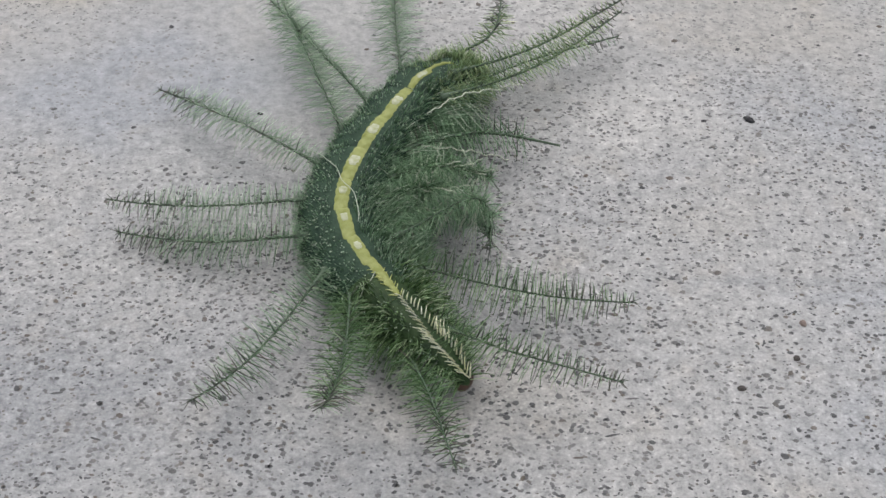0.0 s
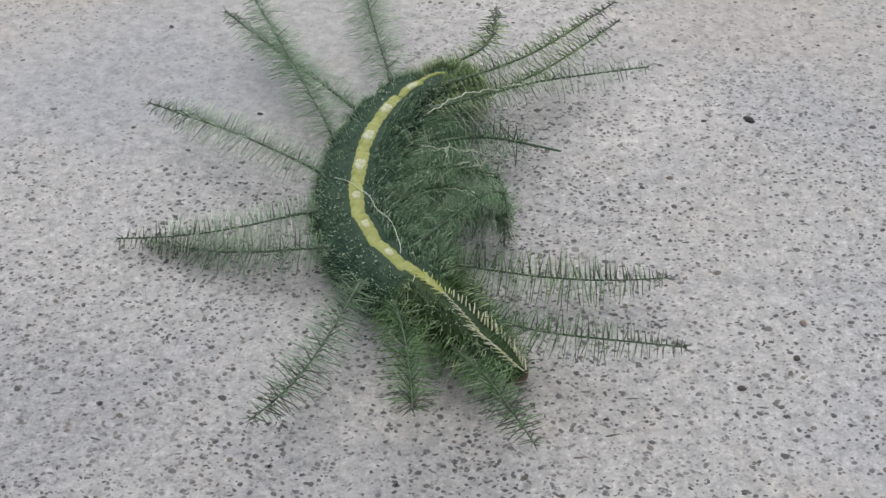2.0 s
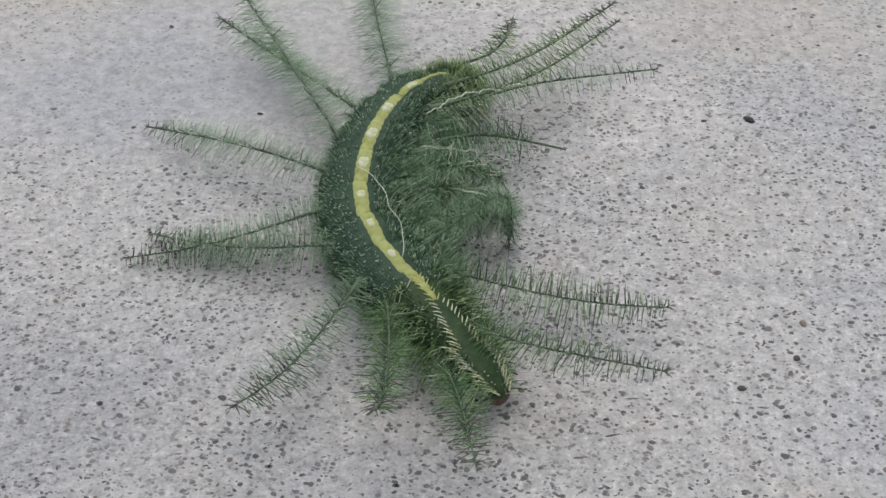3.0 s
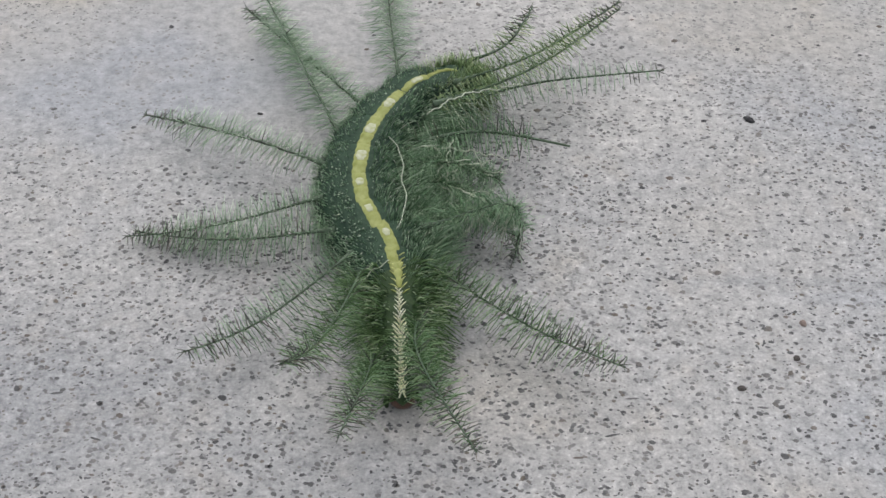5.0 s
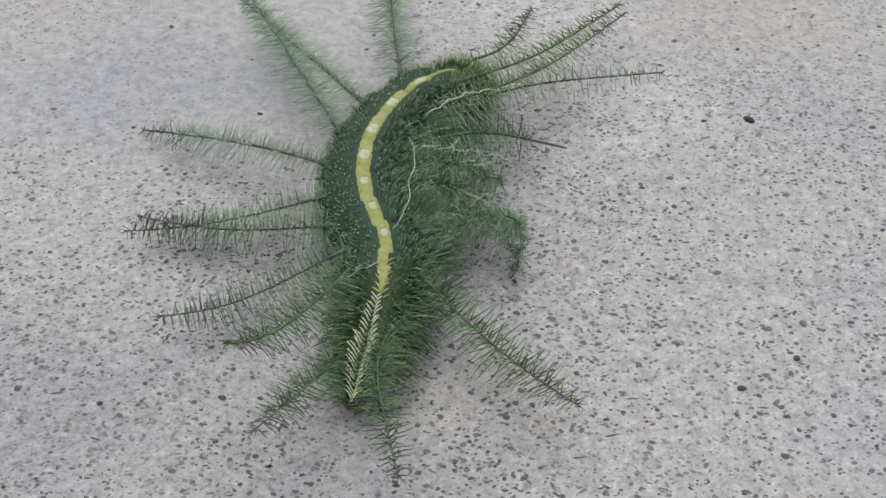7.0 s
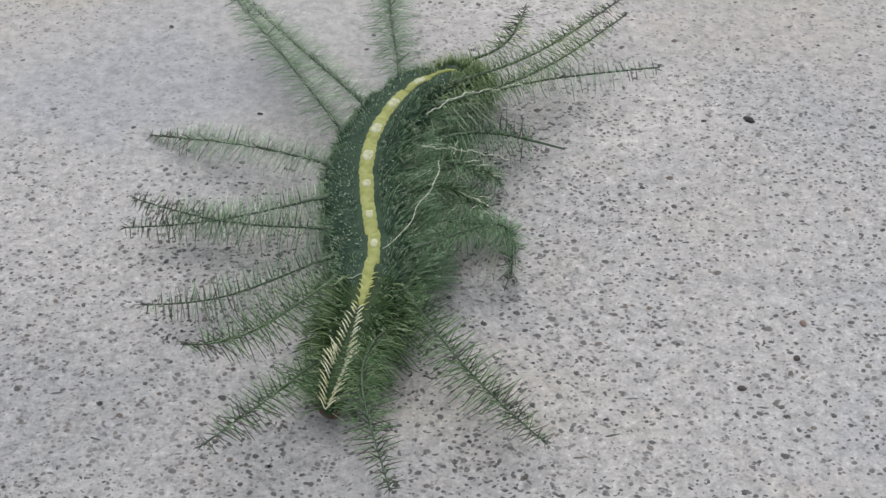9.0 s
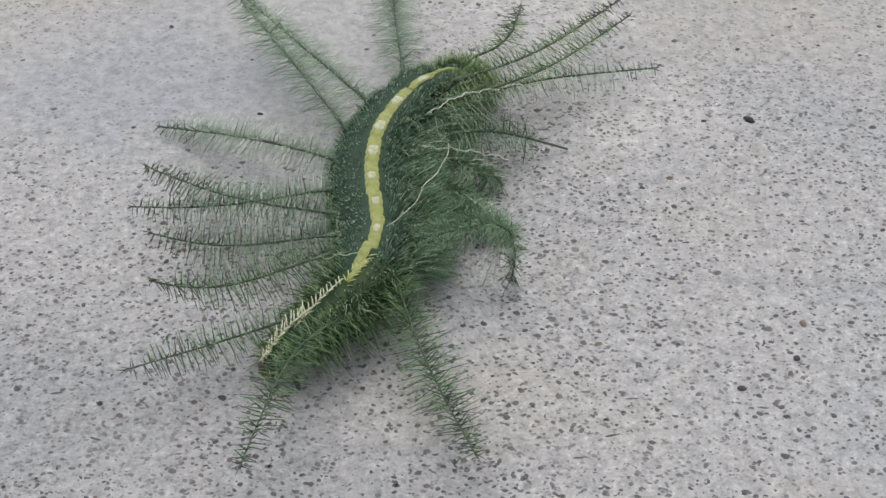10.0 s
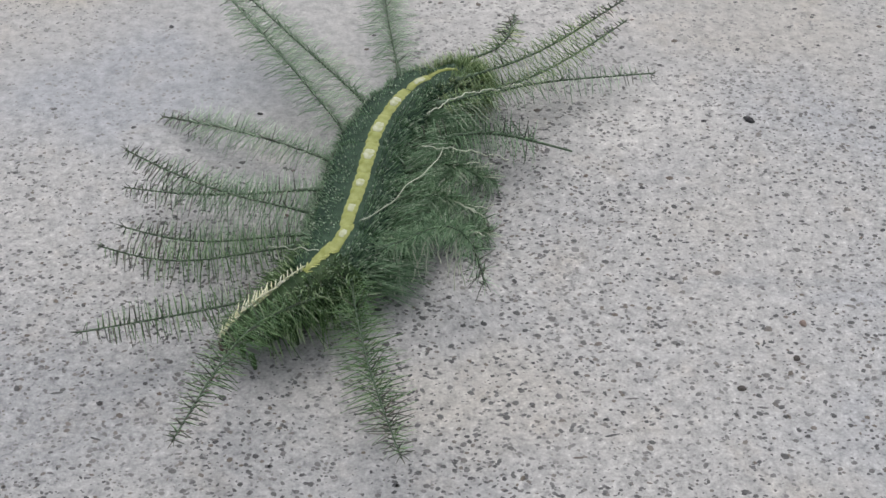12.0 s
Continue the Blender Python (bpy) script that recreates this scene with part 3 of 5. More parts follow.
for seed, (key, (length, sag, sweep, bare, dense, long)) in enumerate(SPINES.items()):
    spines[key] = spine(caterpillar, length, sag, sweep, bare, dense, long, FLANK_HAIR if key == "three_left" else TAIL_HAIR if key in ("tail_left", "tail_right", "one_left") else NECK_HAIR if key in ("eight_right", "neck_right", "neck_left", "eight_left") else PALE_HAIR if key in PALE_ONES else FLANK_HAIR if dense > 20 else GREEN_HAIR, 100 + seed, ROLLED.get(key, 0), *STOUT.get(key, (1.0, 0.99)))


def thread(points, radius):
    geo = ([], [])
    tube(geo, points, [radius] * len(points), 5)
    return geo


# the loose end: from the front anchor back over the body
loose_thread = part("silk_thread", thread([(-10.6 * k / 24, 1.3 * math.sin(math.pi * k / 24) * (1 - 0.5 * k / 24) + 0.22 * math.sin(k * 0.42) + 0.09 * math.sin(k * 0.9 + 1), 0.5 * math.sin(math.pi * k / 24)) for k in range(25)], 0.034),
                    SILK, caterpillar, "fine pale silk thread lying over the back")

for start, end, bow, amp in (((5.27, 1.92, 6.6), (11.47, 5.22, 6.6), 0.5, 0.12), ((11.69, 5.57, 6.4), (13.48, 6.18, 6.3), -0.15, 0.06), ((4.8, -1.1, 5.7), (12.2, 0.05, 3.2), 0, 0.14)):
    a, d = Vector(start), Vector(end) - Vector(start)
    across = Vector((-d.y, d.x, 0)).normalized()
    line = [tuple(a + d * (k / 30) + across * (bow * math.sin(math.pi * k / 30) + amp * math.sin(k * 0.8) + 0.6 * amp * math.sin(k * 1.9 + 1)) + Vector((0, 0, 0.3 * math.sin(math.pi * k / 30)))) for k in range(31)]
    part("silk_thread", thread(line, 0.052), SILK, caterpillar, "wavy pale silk thread caught in the bristles")

# fine strands that hang slantwise from the thread over the flank
hanging = random.Random(31)
for k in range(6):
    a = Vector((6.9 + 0.55 * k + hanging.uniform(-0.2, 0.2), 3.5 + 0.14 * k + hanging.uniform(-0.3, 0.1), 6.3))
    d = Vector((hanging.uniform(1.4, 2.6), hanging.uniform(-2.4, -1.5), -1.2))
    part("silk_thread", thread([tuple(a + d * (j / 12) + Vector((0, 0.07 * math.sin(j * 1.1 + k), 0))) for j in range(13)], 0.022), SILK, caterpillar, "short pale silk strand")

# a short strand that hangs over the side where the stripe begins to fray
part("silk_thread", thread([(0.3 + 0.11 * k + 0.10 * math.sin(k * 0.9), -0.35 - 0.24 * k, 5.05 - 0.045 * k + 0.12 * math.sin(k * 1.3)) for k in range(17)], 0.036),
     SILK, pieces[8], "short pale silk strand")

# ---- loose grit ----
pebble("grit", 28.3, 16.0, 0.42, BLACK_GRIT, "small black angular flake lying on the concrete", 1, (1.35, 0.75, 0.5), -40)
pebble("grit", 28.3, -7.9, 0.30, RED_GRIT, "small reddish brown crumb on the concrete", 2, (0.9, 1.1, 0.6), 10)
pebble("grit", 22.4, -14.1, 0.30, GREY_GRIT, "small dark grey crumb on the concrete", 3, (1.2, 0.8, 0.45), 0)
pebble("grit", 24.1, 15.9, 0.22, BLACK_GRIT, "tiny black speck on the concrete", 4, (1.3, 0.7, 0.4), 5)
pebble("grit", -17.0, 16.9, 0.24, BLACK_GRIT, "tiny black speck on smooth concrete", 5, (1.3, 0.7, 0.4), -5)
pebble("grit", 27.1, -11.3, 0.30, GREY_GRIT, "small dark grey crumb on the concrete", 6, (1.0, 0.9, 0.4), 20)


def motions():
    # body pieces: seconds and (x, y, heading) on the ground
    walk(pieces[0], [(0, at(6.91, 10.41, 0, 0, -146.53)), (0.5, at(6.29, 10.09, 0, 0, -154.23)), (1, at(6.3, 9.61, 0, 0, -152.92)), (1.5, at(6.3, 9.06, 0, 0, -150.59)), (2, at(6.4, 8.98, 0, 0, -148.05)), (2.5, at(6.35, 8.9, 0, 0, -150.13)), (3, at(6.5, 8.9, 0, 0, -152.05)), (3.2, at(6.55, 8.9, 0, 0, -151.2)), (4.8, at(7.16, 9.45, 0, 0, -154.65)), (5, at(7.21, 9.45, 0, 0, -156.13)), (5.2, at(7.26, 9.45, 0, 0, -157.37)), (5.5, at(7.26, 9.45, 0, 0, -158.33)), (6, at(7.26, 9.45, 0, 0, -156.75)), (6.5, at(7.26, 9.14, 0, 0, -156.02)), (7, at(7.26, 9.38, 0, 0, -154.12)), (7.2, at(7.31, 9.45, 0, 0, -153.33)), (8.8, at(7.26, 9.38, 0, 0, -152.99)), (9, at(7.26, 9.38, 0, 0, -154.06)), (9.5, at(7.31, 9.45, 0, 0, -154.97)), (10, at(7.31, 9.61, 0, 0, -153.81)), (10.5, at(7.31, 9.61, 0, 0, -152.14)), (11, at(7.26, 9.45, 0, 0, -151.57)), (11.5, at(7.21, 9.38, 0, 0, -151.45)), (12, at(7.26, 9.53, 0, 0, -151.65))])
    walk(pieces[1], [(0, at(4.62, 9.18, 0, 0, -133.79)), (0.5, at(4.12, 9.34, 0, 0, -137.58)), (1, at(3.72, 8.63, 0, 0, -137.64)), (1.5, at(3.59, 7.85, 0, 0, -137.31)), (2, at(3.74, 7.62, 0, 0, -136.18)), (2.5, at(3.49, 7.62, 0, 0, -136.1)), (3, at(3.74, 7.77, 0, 0, -137.92)), (3.2, at(3.74, 7.7, 0, 0, -137.44)), (4.8, at(4.23, 8.4, 0, 0, -141.13)), (5, at(4.18, 8.47, 0, 0, -141.48)), (5.2, at(4.23, 8.55, 0, 0, -142.41)), (5.5, at(4.28, 8.63, 0, 0, -142.96)), (6, at(4.38, 8.55, 0, 0, -142.31)), (6.5, at(4.29, 8.16, 0, 0, -141.7)), (7, at(4.43, 8.32, 0, 0, -140.88)), (7.2, at(4.43, 8.32, 0, 0, -140.69)), (8.8, at(4.38, 8.24, 0, 0, -139.5)), (9, at(4.38, 8.32, 0, 0, -139.85)), (9.5, at(4.48, 8.47, 0, 0, -140.36)), (10, at(4.68, 8.63, 0, 0, -139.73)), (10.5, at(4.73, 8.55, 0, 0, -138.56)), (11, at(4.59, 8.32, 0, 0, -138.22)), (11.5, at(4.39, 8.16, 0, 0, -138.38)), (12, at(4.38, 8.32, 0, 0, -138.21))])
    walk(pieces[2], [(0, at(2.52, 5.1, 0, 0, -116.81)), (0.5, at(2.12, 5.25, 0, 0, -112.85)), (1, at(1.74, 4.87, 0, 0, -112.83)), (1.5, at(1.56, 4.35, 0, 0, -114.74)), (2, at(1.62, 4.06, 0, 0, -115.92)), (2.5, at(1.53, 3.91, 0, 0, -112.3)), (3, at(1.71, 4.2, 0, 0, -114.47)), (3.2, at(1.71, 4.13, 0, 0, -113.91)), (4.8, at(1.84, 4.8, 0, 0, -118.36)), (5, at(1.84, 4.8, 0, 0, -118.03)), (5.2, at(1.84, 4.87, 0, 0, -118.08)), (5.5, at(1.88, 4.95, 0, 0, -118.38)), (6, at(1.89, 4.8, 0, 0, -119.02)), (6.5, at(1.95, 4.58, 0, 0, -117.86)), (7, at(2.09, 4.8, 0, 0, -118.7)), (7.2, at(2.08, 4.87, 0, 0, -118.97)), (8.8, at(2.23, 4.8, 0, 0, -116.79)), (9, at(2.23, 4.8, 0, 0, -116.46)), (9.5, at(2.37, 5.02, 0, 0, -116.72)), (10, at(2.52, 5.1, 0, 0, -116.77)), (10.5, at(2.57, 4.95, 0, 0, -116.22)), (11, at(2.48, 4.8, 0, 0, -116.21)), (11.5, at(2.33, 4.8, 0, 0, -116.42)), (12, at(2.38, 4.95, 0, 0, -116))])
    walk(pieces[3], [(0, at(0.66, 1.34, 0, 0, -113.3)), (0.5, at(0.62, 1.05, 0, 0, -108.37)), (1, at(0.36, 0.63, 0, 0, -104.86)), (1.5, at(0.13, 0.35, 0, 0, -103.99)), (2, at(0.31, 0.56, 0, 0, -104.69)), (2.5, at(0.51, 0.35, 0, 0, -102.26)), (3, at(0.58, 0.84, 0, 0, -103.59)), (3.2, at(0.64, 0.7, 0, 0, -103.45)), (4.8, at(0.42, 1.34, 0, 0, -106.08)), (5, at(0.42, 1.41, 0, 0, -106.8)), (5.2, at(0.42, 1.41, 0, 0, -107.17)), (5.5, at(0.41, 1.48, 0, 0, -107.57)), (6, at(0.42, 1.41, 0, 0, -107.57)), (6.5, at(0.53, 1.05, 0, 0, -105.41)), (7, at(0.61, 1.34, 0, 0, -106.71)), (7.2, at(0.61, 1.41, 0, 0, -106.7)), (8.8, at(0.9, 1.34, 0, 0, -105.84)), (9, at(0.94, 1.41, 0, 0, -105.47)), (9.5, at(1.03, 1.62, 0, 0, -105.67)), (10, at(1.22, 1.77, 0, 0, -105.28)), (10.5, at(1.32, 1.62, 0, 0, -105.31)), (11, at(1.18, 1.41, 0, 0, -105.75)), (11.5, at(1, 1.34, 0, 0, -106.44)), (12, at(1.08, 1.55, 0, 0, -106.24))])
    walk(pieces[4], [(0, at(-0.77, -2.54, 0, 0, -106.48)), (0.5, at(-0.48, -2.6, 0, 0, -103.03)), (1, at(-0.37, -3.07, 0, 0, -98.46)), (1.5, at(-0.36, -3.34, 0, 0, -94.3)), (2, at(-0.23, -3.01, 0, 0, -95.36)), (2.5, at(-0.03, -3.27, 0, 0, -94.15)), (3, at(0.03, -2.74, 0, 0, -94.58)), (3.2, at(0.04, -2.87, 0, 0, -94.61)), (4.8, at(-0.14, -2.06, 0, 0, -94.82)), (5, at(-0.19, -1.93, 0, 0, -95.13)), (5.2, at(-0.2, -1.72, 0, 0, -94.68)), (5.5, at(-0.16, -1.52, 0, 0, -94.64)), (6, at(-0.2, -1.79, 0, 0, -94.17)), (6.5, at(0.06, -2.27, 0, 0, -93.22)), (7, at(0.09, -1.86, 0, 0, -93.67)), (7.2, at(0.08, -1.79, 0, 0, -93.81)), (8.8, at(0.32, -1.93, 0, 0, -94.41)), (9, at(0.37, -1.93, 0, 0, -94.69)), (9.5, at(0.5, -1.65, 0, 0, -94.53)), (10, at(0.77, -1.31, 0, 0, -94.17)), (10.5, at(0.82, -1.45, 0, 0, -94.74)), (11, at(0.56, -2, 0, 0, -97.49)), (11.5, at(0.29, -2.13, 0, 0, -100.05)), (12, at(0.41, -1.79, 0, 0, -100.56))])
    walk(pieces[5], [(0, at(-1.47, -5.85, 0, 0, -93.69)), (0.5, at(-1.01, -5.98, 0, 0, -90.06)), (1, at(-0.7, -6.49, 0, 0, -86.12)), (1.5, at(-0.41, -6.88, 0, 0, -81.73)), (2, at(-0.35, -6.43, 0, 0, -83.07)), (2.5, at(-0.01, -6.81, 0, 0, -80.64)), (3, at(0.01, -6.3, 0, 0, -82.13)), (3.2, at(0.06, -6.43, 0, 0, -81.59)), (4.8, at(-0.13, -5.21, 0, 0, -81.14)), (5, at(-0.15, -4.88, 0, 0, -80.86)), (5.2, at(-0.07, -4.56, 0, 0, -79.05)), (5.5, at(-0.04, -4.16, 0, 0, -76.74)), (6, at(-0.02, -4.62, 0, 0, -78.59)), (6.5, at(0.16, -5.53, 0, 0, -82.25)), (7, at(0.22, -4.82, 0, 0, -80.82)), (7.2, at(0.21, -4.62, 0, 0, -79.51)), (8.8, at(0.41, -5.01, 0, 0, -85.56)), (9, at(0.41, -5.08, 0, 0, -86.42)), (9.5, at(0.53, -4.69, 0, 0, -85.99)), (10, at(0.79, -4.16, 0, 0, -85.48)), (10.5, at(0.84, -4.23, 0, 0, -87.33)), (11, at(0.29, -5.4, 0, 0, -94.19)), (11.5, at(-0.21, -5.47, 0, 0, -98.98)), (12, at(-0.14, -5.01, 0, 0, -100.82))])
    walk(pieces[6], [(0, at(-1.17, -8.78, 0, 0, -75.54)), (0.5, at(-0.49, -8.96, 0, 0, -71.36)), (1, at(0.08, -9.63, 0, 0, -65.81)), (1.5, at(0.63, -10.12, 0, 0, -62.02)), (2, at(0.56, -9.51, 0, 0, -64.45)), (2.5, at(1.06, -9.94, 0, 0, -64.1)), (3, at(0.95, -9.39, 0, 0, -66.71)), (3.2, at(1.06, -9.76, 0, 0, -66.61)), (4.8, at(0.81, -8.16, 0, 0, -67.21)), (5, at(0.75, -7.78, 0, 0, -66.63)), (5.2, at(0.86, -7.22, 0, 0, -66.03)), (5.5, at(1.02, -6.52, 0, 0, -64.31)), (6, at(0.91, -7.28, 0, 0, -67.1)), (6.5, at(0.92, -8.59, 0, 0, -73.33)), (7, at(1.01, -7.6, 0, 0, -72.19)), (7.2, at(1.09, -7.22, 0, 0, -70.86)), (8.8, at(0.82, -8.28, 0, 0, -81.27)), (9, at(0.78, -8.47, 0, 0, -82.48)), (9.5, at(0.93, -7.85, 0, 0, -82.25)), (10, at(1.21, -6.97, 0, 0, -84.17)), (10.5, at(1.09, -7.22, 0, 0, -87.31)), (11, at(0.07, -8.65, 0, 0, -94.33)), (11.5, at(-0.73, -8.59, 0, 0, -98.22)), (12, at(-0.73, -7.78, 0, 0, -101.62))])
    walk(pieces[7], [(0, at(0.04, -11.7, 0, 0, -61.58)), (0.5, at(0.96, -11.82, 0, 0, -55.14)), (1, at(1.9, -12.29, 0, 0, -47.97)), (1.5, at(2.74, -12.81, 0, 0, -44.98)), (2, at(2.51, -12.4, 0, 0, -49.53)), (2.5, at(2.96, -12.93, 0, 0, -50.74)), (3, at(2.69, -12.52, 0, 0, -56.77)), (3.2, at(2.87, -12.93, 0, 0, -55.11)), (4.8, at(2.19, -10.75, 0, 0, -67.16)), (5, at(2.18, -10.27, 0, 0, -68.04)), (5.2, at(2.25, -9.78, 0, 0, -71.01)), (5.5, at(2.37, -9.17, 0, 0, -76.6)), (6, at(2.26, -10.03, 0, 0, -74.64)), (6.5, at(2.06, -11.87, 0, 0, -76.47)), (7, at(2.01, -10.39, 0, 0, -79.84)), (7.2, at(2.08, -10.03, 0, 0, -81.92)), (8.8, at(1.38, -11.34, 0, 0, -87.29)), (9, at(1.25, -11.46, 0, 0, -89)), (9.5, at(1.36, -10.75, 0, 0, -90.82)), (10, at(1.37, -9.84, 0, 0, -98.38)), (10.5, at(1.11, -10.09, 0, 0, -100.65)), (11, at(-0.18, -11.64, 0, 0, -102.12)), (11.5, at(-1.1, -11.64, 0, 0, -106.24)), (12, at(-1.26, -10.45, 0, 0, -112.64))])
    walk(pieces[8], [(0, at(1.56, -13.81, 0, 0, -53.85)), (0.5, at(2.87, -13.79, 0, 0, -45.29)), (1, at(3.97, -13.96, 0, 0, -38.1)), (1.5, at(4.93, -14.41, 0, 0, -35.47)), (2, at(4.45, -14.07, 0, 0, -39.97)), (2.5, at(4.93, -14.67, 0, 0, -40.74)), (3, at(4.26, -14.44, 0, 0, -50.03)), (3.2, at(4.5, -14.69, 0, 0, -46.65)), (4.8, at(2.92, -13.15, 0, 0, -73.06)), (5, at(2.73, -12.69, 0, 0, -77.02)), (5.2, at(2.59, -12.22, 0, 0, -82.15)), (5.5, at(2.29, -11.87, 0, 0, -91.72)), (6, at(2.43, -12.81, 0, 0, -86.53)), (6.5, at(2.36, -14.55, 0, 0, -83.61)), (7, at(1.98, -12.98, 0, 0, -90.71)), (7.2, at(1.86, -12.63, 0, 0, -95.11)), (8.8, at(1.09, -14.01, 0, 0, -96.45)), (9, at(0.88, -14.18, 0, 0, -98.04)), (9.5, at(0.86, -13.15, 0, 0, -102.07)), (10, at(0.45, -12.19, 0, 0, -111.93)), (10.5, at(0.14, -12.25, 0, 0, -114.67)), (11, at(-1.15, -14.35, 0, 0, -110.06)), (11.5, at(-2.33, -14.07, 0, 0, -117.38)), (12, at(-2.51, -12.05, 0, 0, -129.05))])
    walk(pieces[9], [(0, rolled(9, 3.02, -15.78, -52.21, -6)), (0.5, rolled(9, 4.72, -15.62, -46.13, -7.5)), (1, rolled(9, 6, -15.5, -35.97, -11)), (1.5, rolled(9, 7.07, -15.89, -34.07, -11)), (2, rolled(9, 6.34, -15.62, -42.61, -11)), (2.5, rolled(9, 6.85, -16.28, -40.76, -9)), (3, rolled(9, 5.79, -16.22, -52.98, -7)), (3.2, rolled(9, 6.09, -16.33, -49.99, -6)), (4.8, rolled(9, 3.61, -15.39, -77.08, -2)), (5, rolled(9, 3.26, -14.94, -83.35, 0)), (5.2, rolled(9, 2.9, -14.49, -91.71, 1.5)), (5.5, rolled(9, 2.21, -14.38, -101.31, 4)), (6, rolled(9, 2.59, -15.39, -93.48, 2)), (6.5, rolled(9, 2.64, -17.05, -87.92, 0)), (7, rolled(9, 1.94, -15.39, -97.29, 5)), (7.2, rolled(9, 1.63, -15.06, -105.49, 6)), (8.8, rolled(9, 0.8, -16.5, -100.29, 4)), (9, rolled(9, 0.51, -16.72, -101.92, 4)), (9.5, rolled(9, 0.36, -15.39, -110.37, 8)), (10, rolled(9, -0.46, -14.38, -124.32, 12)), (10.5, rolled(9, -0.81, -14.27, -124.03, 13)), (11, rolled(9, -2.1, -16.88, -112.08, 7)), (11.5, rolled(9, -3.53, -16.33, -117.91, 9)), (12, rolled(9, -3.75, -13.52, -135.19, 15))])
    walk(pieces[10], [(0, rolled(10, 5.15, -18.45, -51.15, -10.2)), (0.5, rolled(10, 7.07, -18.15, -46.95, -12.75)), (1, rolled(10, 8.81, -17.47, -34.59, -18.7)), (1.5, rolled(10, 10.1, -17.91, -33.28, -18.7)), (2, rolled(10, 8.77, -18.05, -44.71, -18.7)), (2.5, rolled(10, 9.78, -18.85, -40.95, -15.3)), (3, rolled(10, 7.86, -19.22, -55.06, -11.9)), (3.2, rolled(10, 8.44, -19.38, -52.14, -10.2)), (4.8, rolled(10, 4.29, -19.13, -79.67, -3.4)), (5, rolled(10, 3.44, -18.77, -87.29, 0)), (5.2, rolled(10, 2.4, -18.5, -97.25, 2.55)), (5.5, rolled(10, 1.02, -18.23, -107.37, 6.8)), (6, rolled(10, 2.05, -19.03, -98.48, 3.4)), (6.5, rolled(10, 2.58, -20.75, -90.91, 0)), (7, rolled(10, 1.19, -19.13, -101.53, 8.5)), (7.2, rolled(10, 0.2, -18.63, -112.13, 10.2)), (8.8, rolled(10, 0.03, -19.84, -103.1, 6.8)), (9, rolled(10, -0.37, -20.11, -104.77, 6.8)), (9.5, rolled(10, -1.21, -18.73, -115.55, 13.6)), (10, rolled(10, -2.91, -17.11, -132.29, 20.4)), (10.5, rolled(10, -3.05, -16.98, -129.9, 22.1)), (11, rolled(10, -3.32, -19.71, -113.74, 11.9)), (11.5, rolled(10, -5.04, -19.18, -118.16, 15.3)), (12, rolled(10, -6.14, -15.65, -138.71, 25.5))])
    walk(pieces[11], [(0, rolled(11, 7.42, -21.25, -45.94, -12)), (0.5, rolled(11, 9.57, -20.8, -41.15, -15)), (1, rolled(11, 11.85, -19.54, -27.66, -22)), (1.5, rolled(11, 13.37, -20.03, -26.67, -22)), (2, rolled(11, 11.38, -20.6, -38.52, -22)), (2.5, rolled(11, 12.92, -21.54, -35.26, -18)), (3, rolled(11, 10.06, -22.34, -50.33, -14)), (3.2, rolled(11, 10.93, -22.56, -47.36, -12)), (4.8, rolled(11, 4.99, -22.99, -78.58, -4)), (5, rolled(11, 3.62, -22.71, -87.39, 0)), (5.2, rolled(11, 1.87, -22.63, -98.82, 3)), (5.5, rolled(11, -0.24, -22.21, -110.39, 8)), (6, rolled(11, 1.48, -22.79, -100.42, 4)), (6.5, rolled(11, 2.52, -24.58, -91.66, 0)), (7, rolled(11, 0.4, -22.99, -103.92, 10)), (7.2, rolled(11, -1.33, -22.33, -115.95, 12)), (8.8, rolled(11, -0.79, -23.3, -106.16, 8)), (9, rolled(11, -1.31, -23.62, -108.03, 8)), (9.5, rolled(11, -2.88, -22.19, -120.11, 16)), (10, rolled(11, -5.53, -19.96, -138.67, 24)), (10.5, rolled(11, -5.45, -19.81, -136.42, 26)), (11, rolled(11, -4.64, -22.66, -119.24, 14)), (11.5, rolled(11, -6.65, -22.16, -124.21, 18)), (12, rolled(11, -8.73, -17.89, -146.91, 30))])
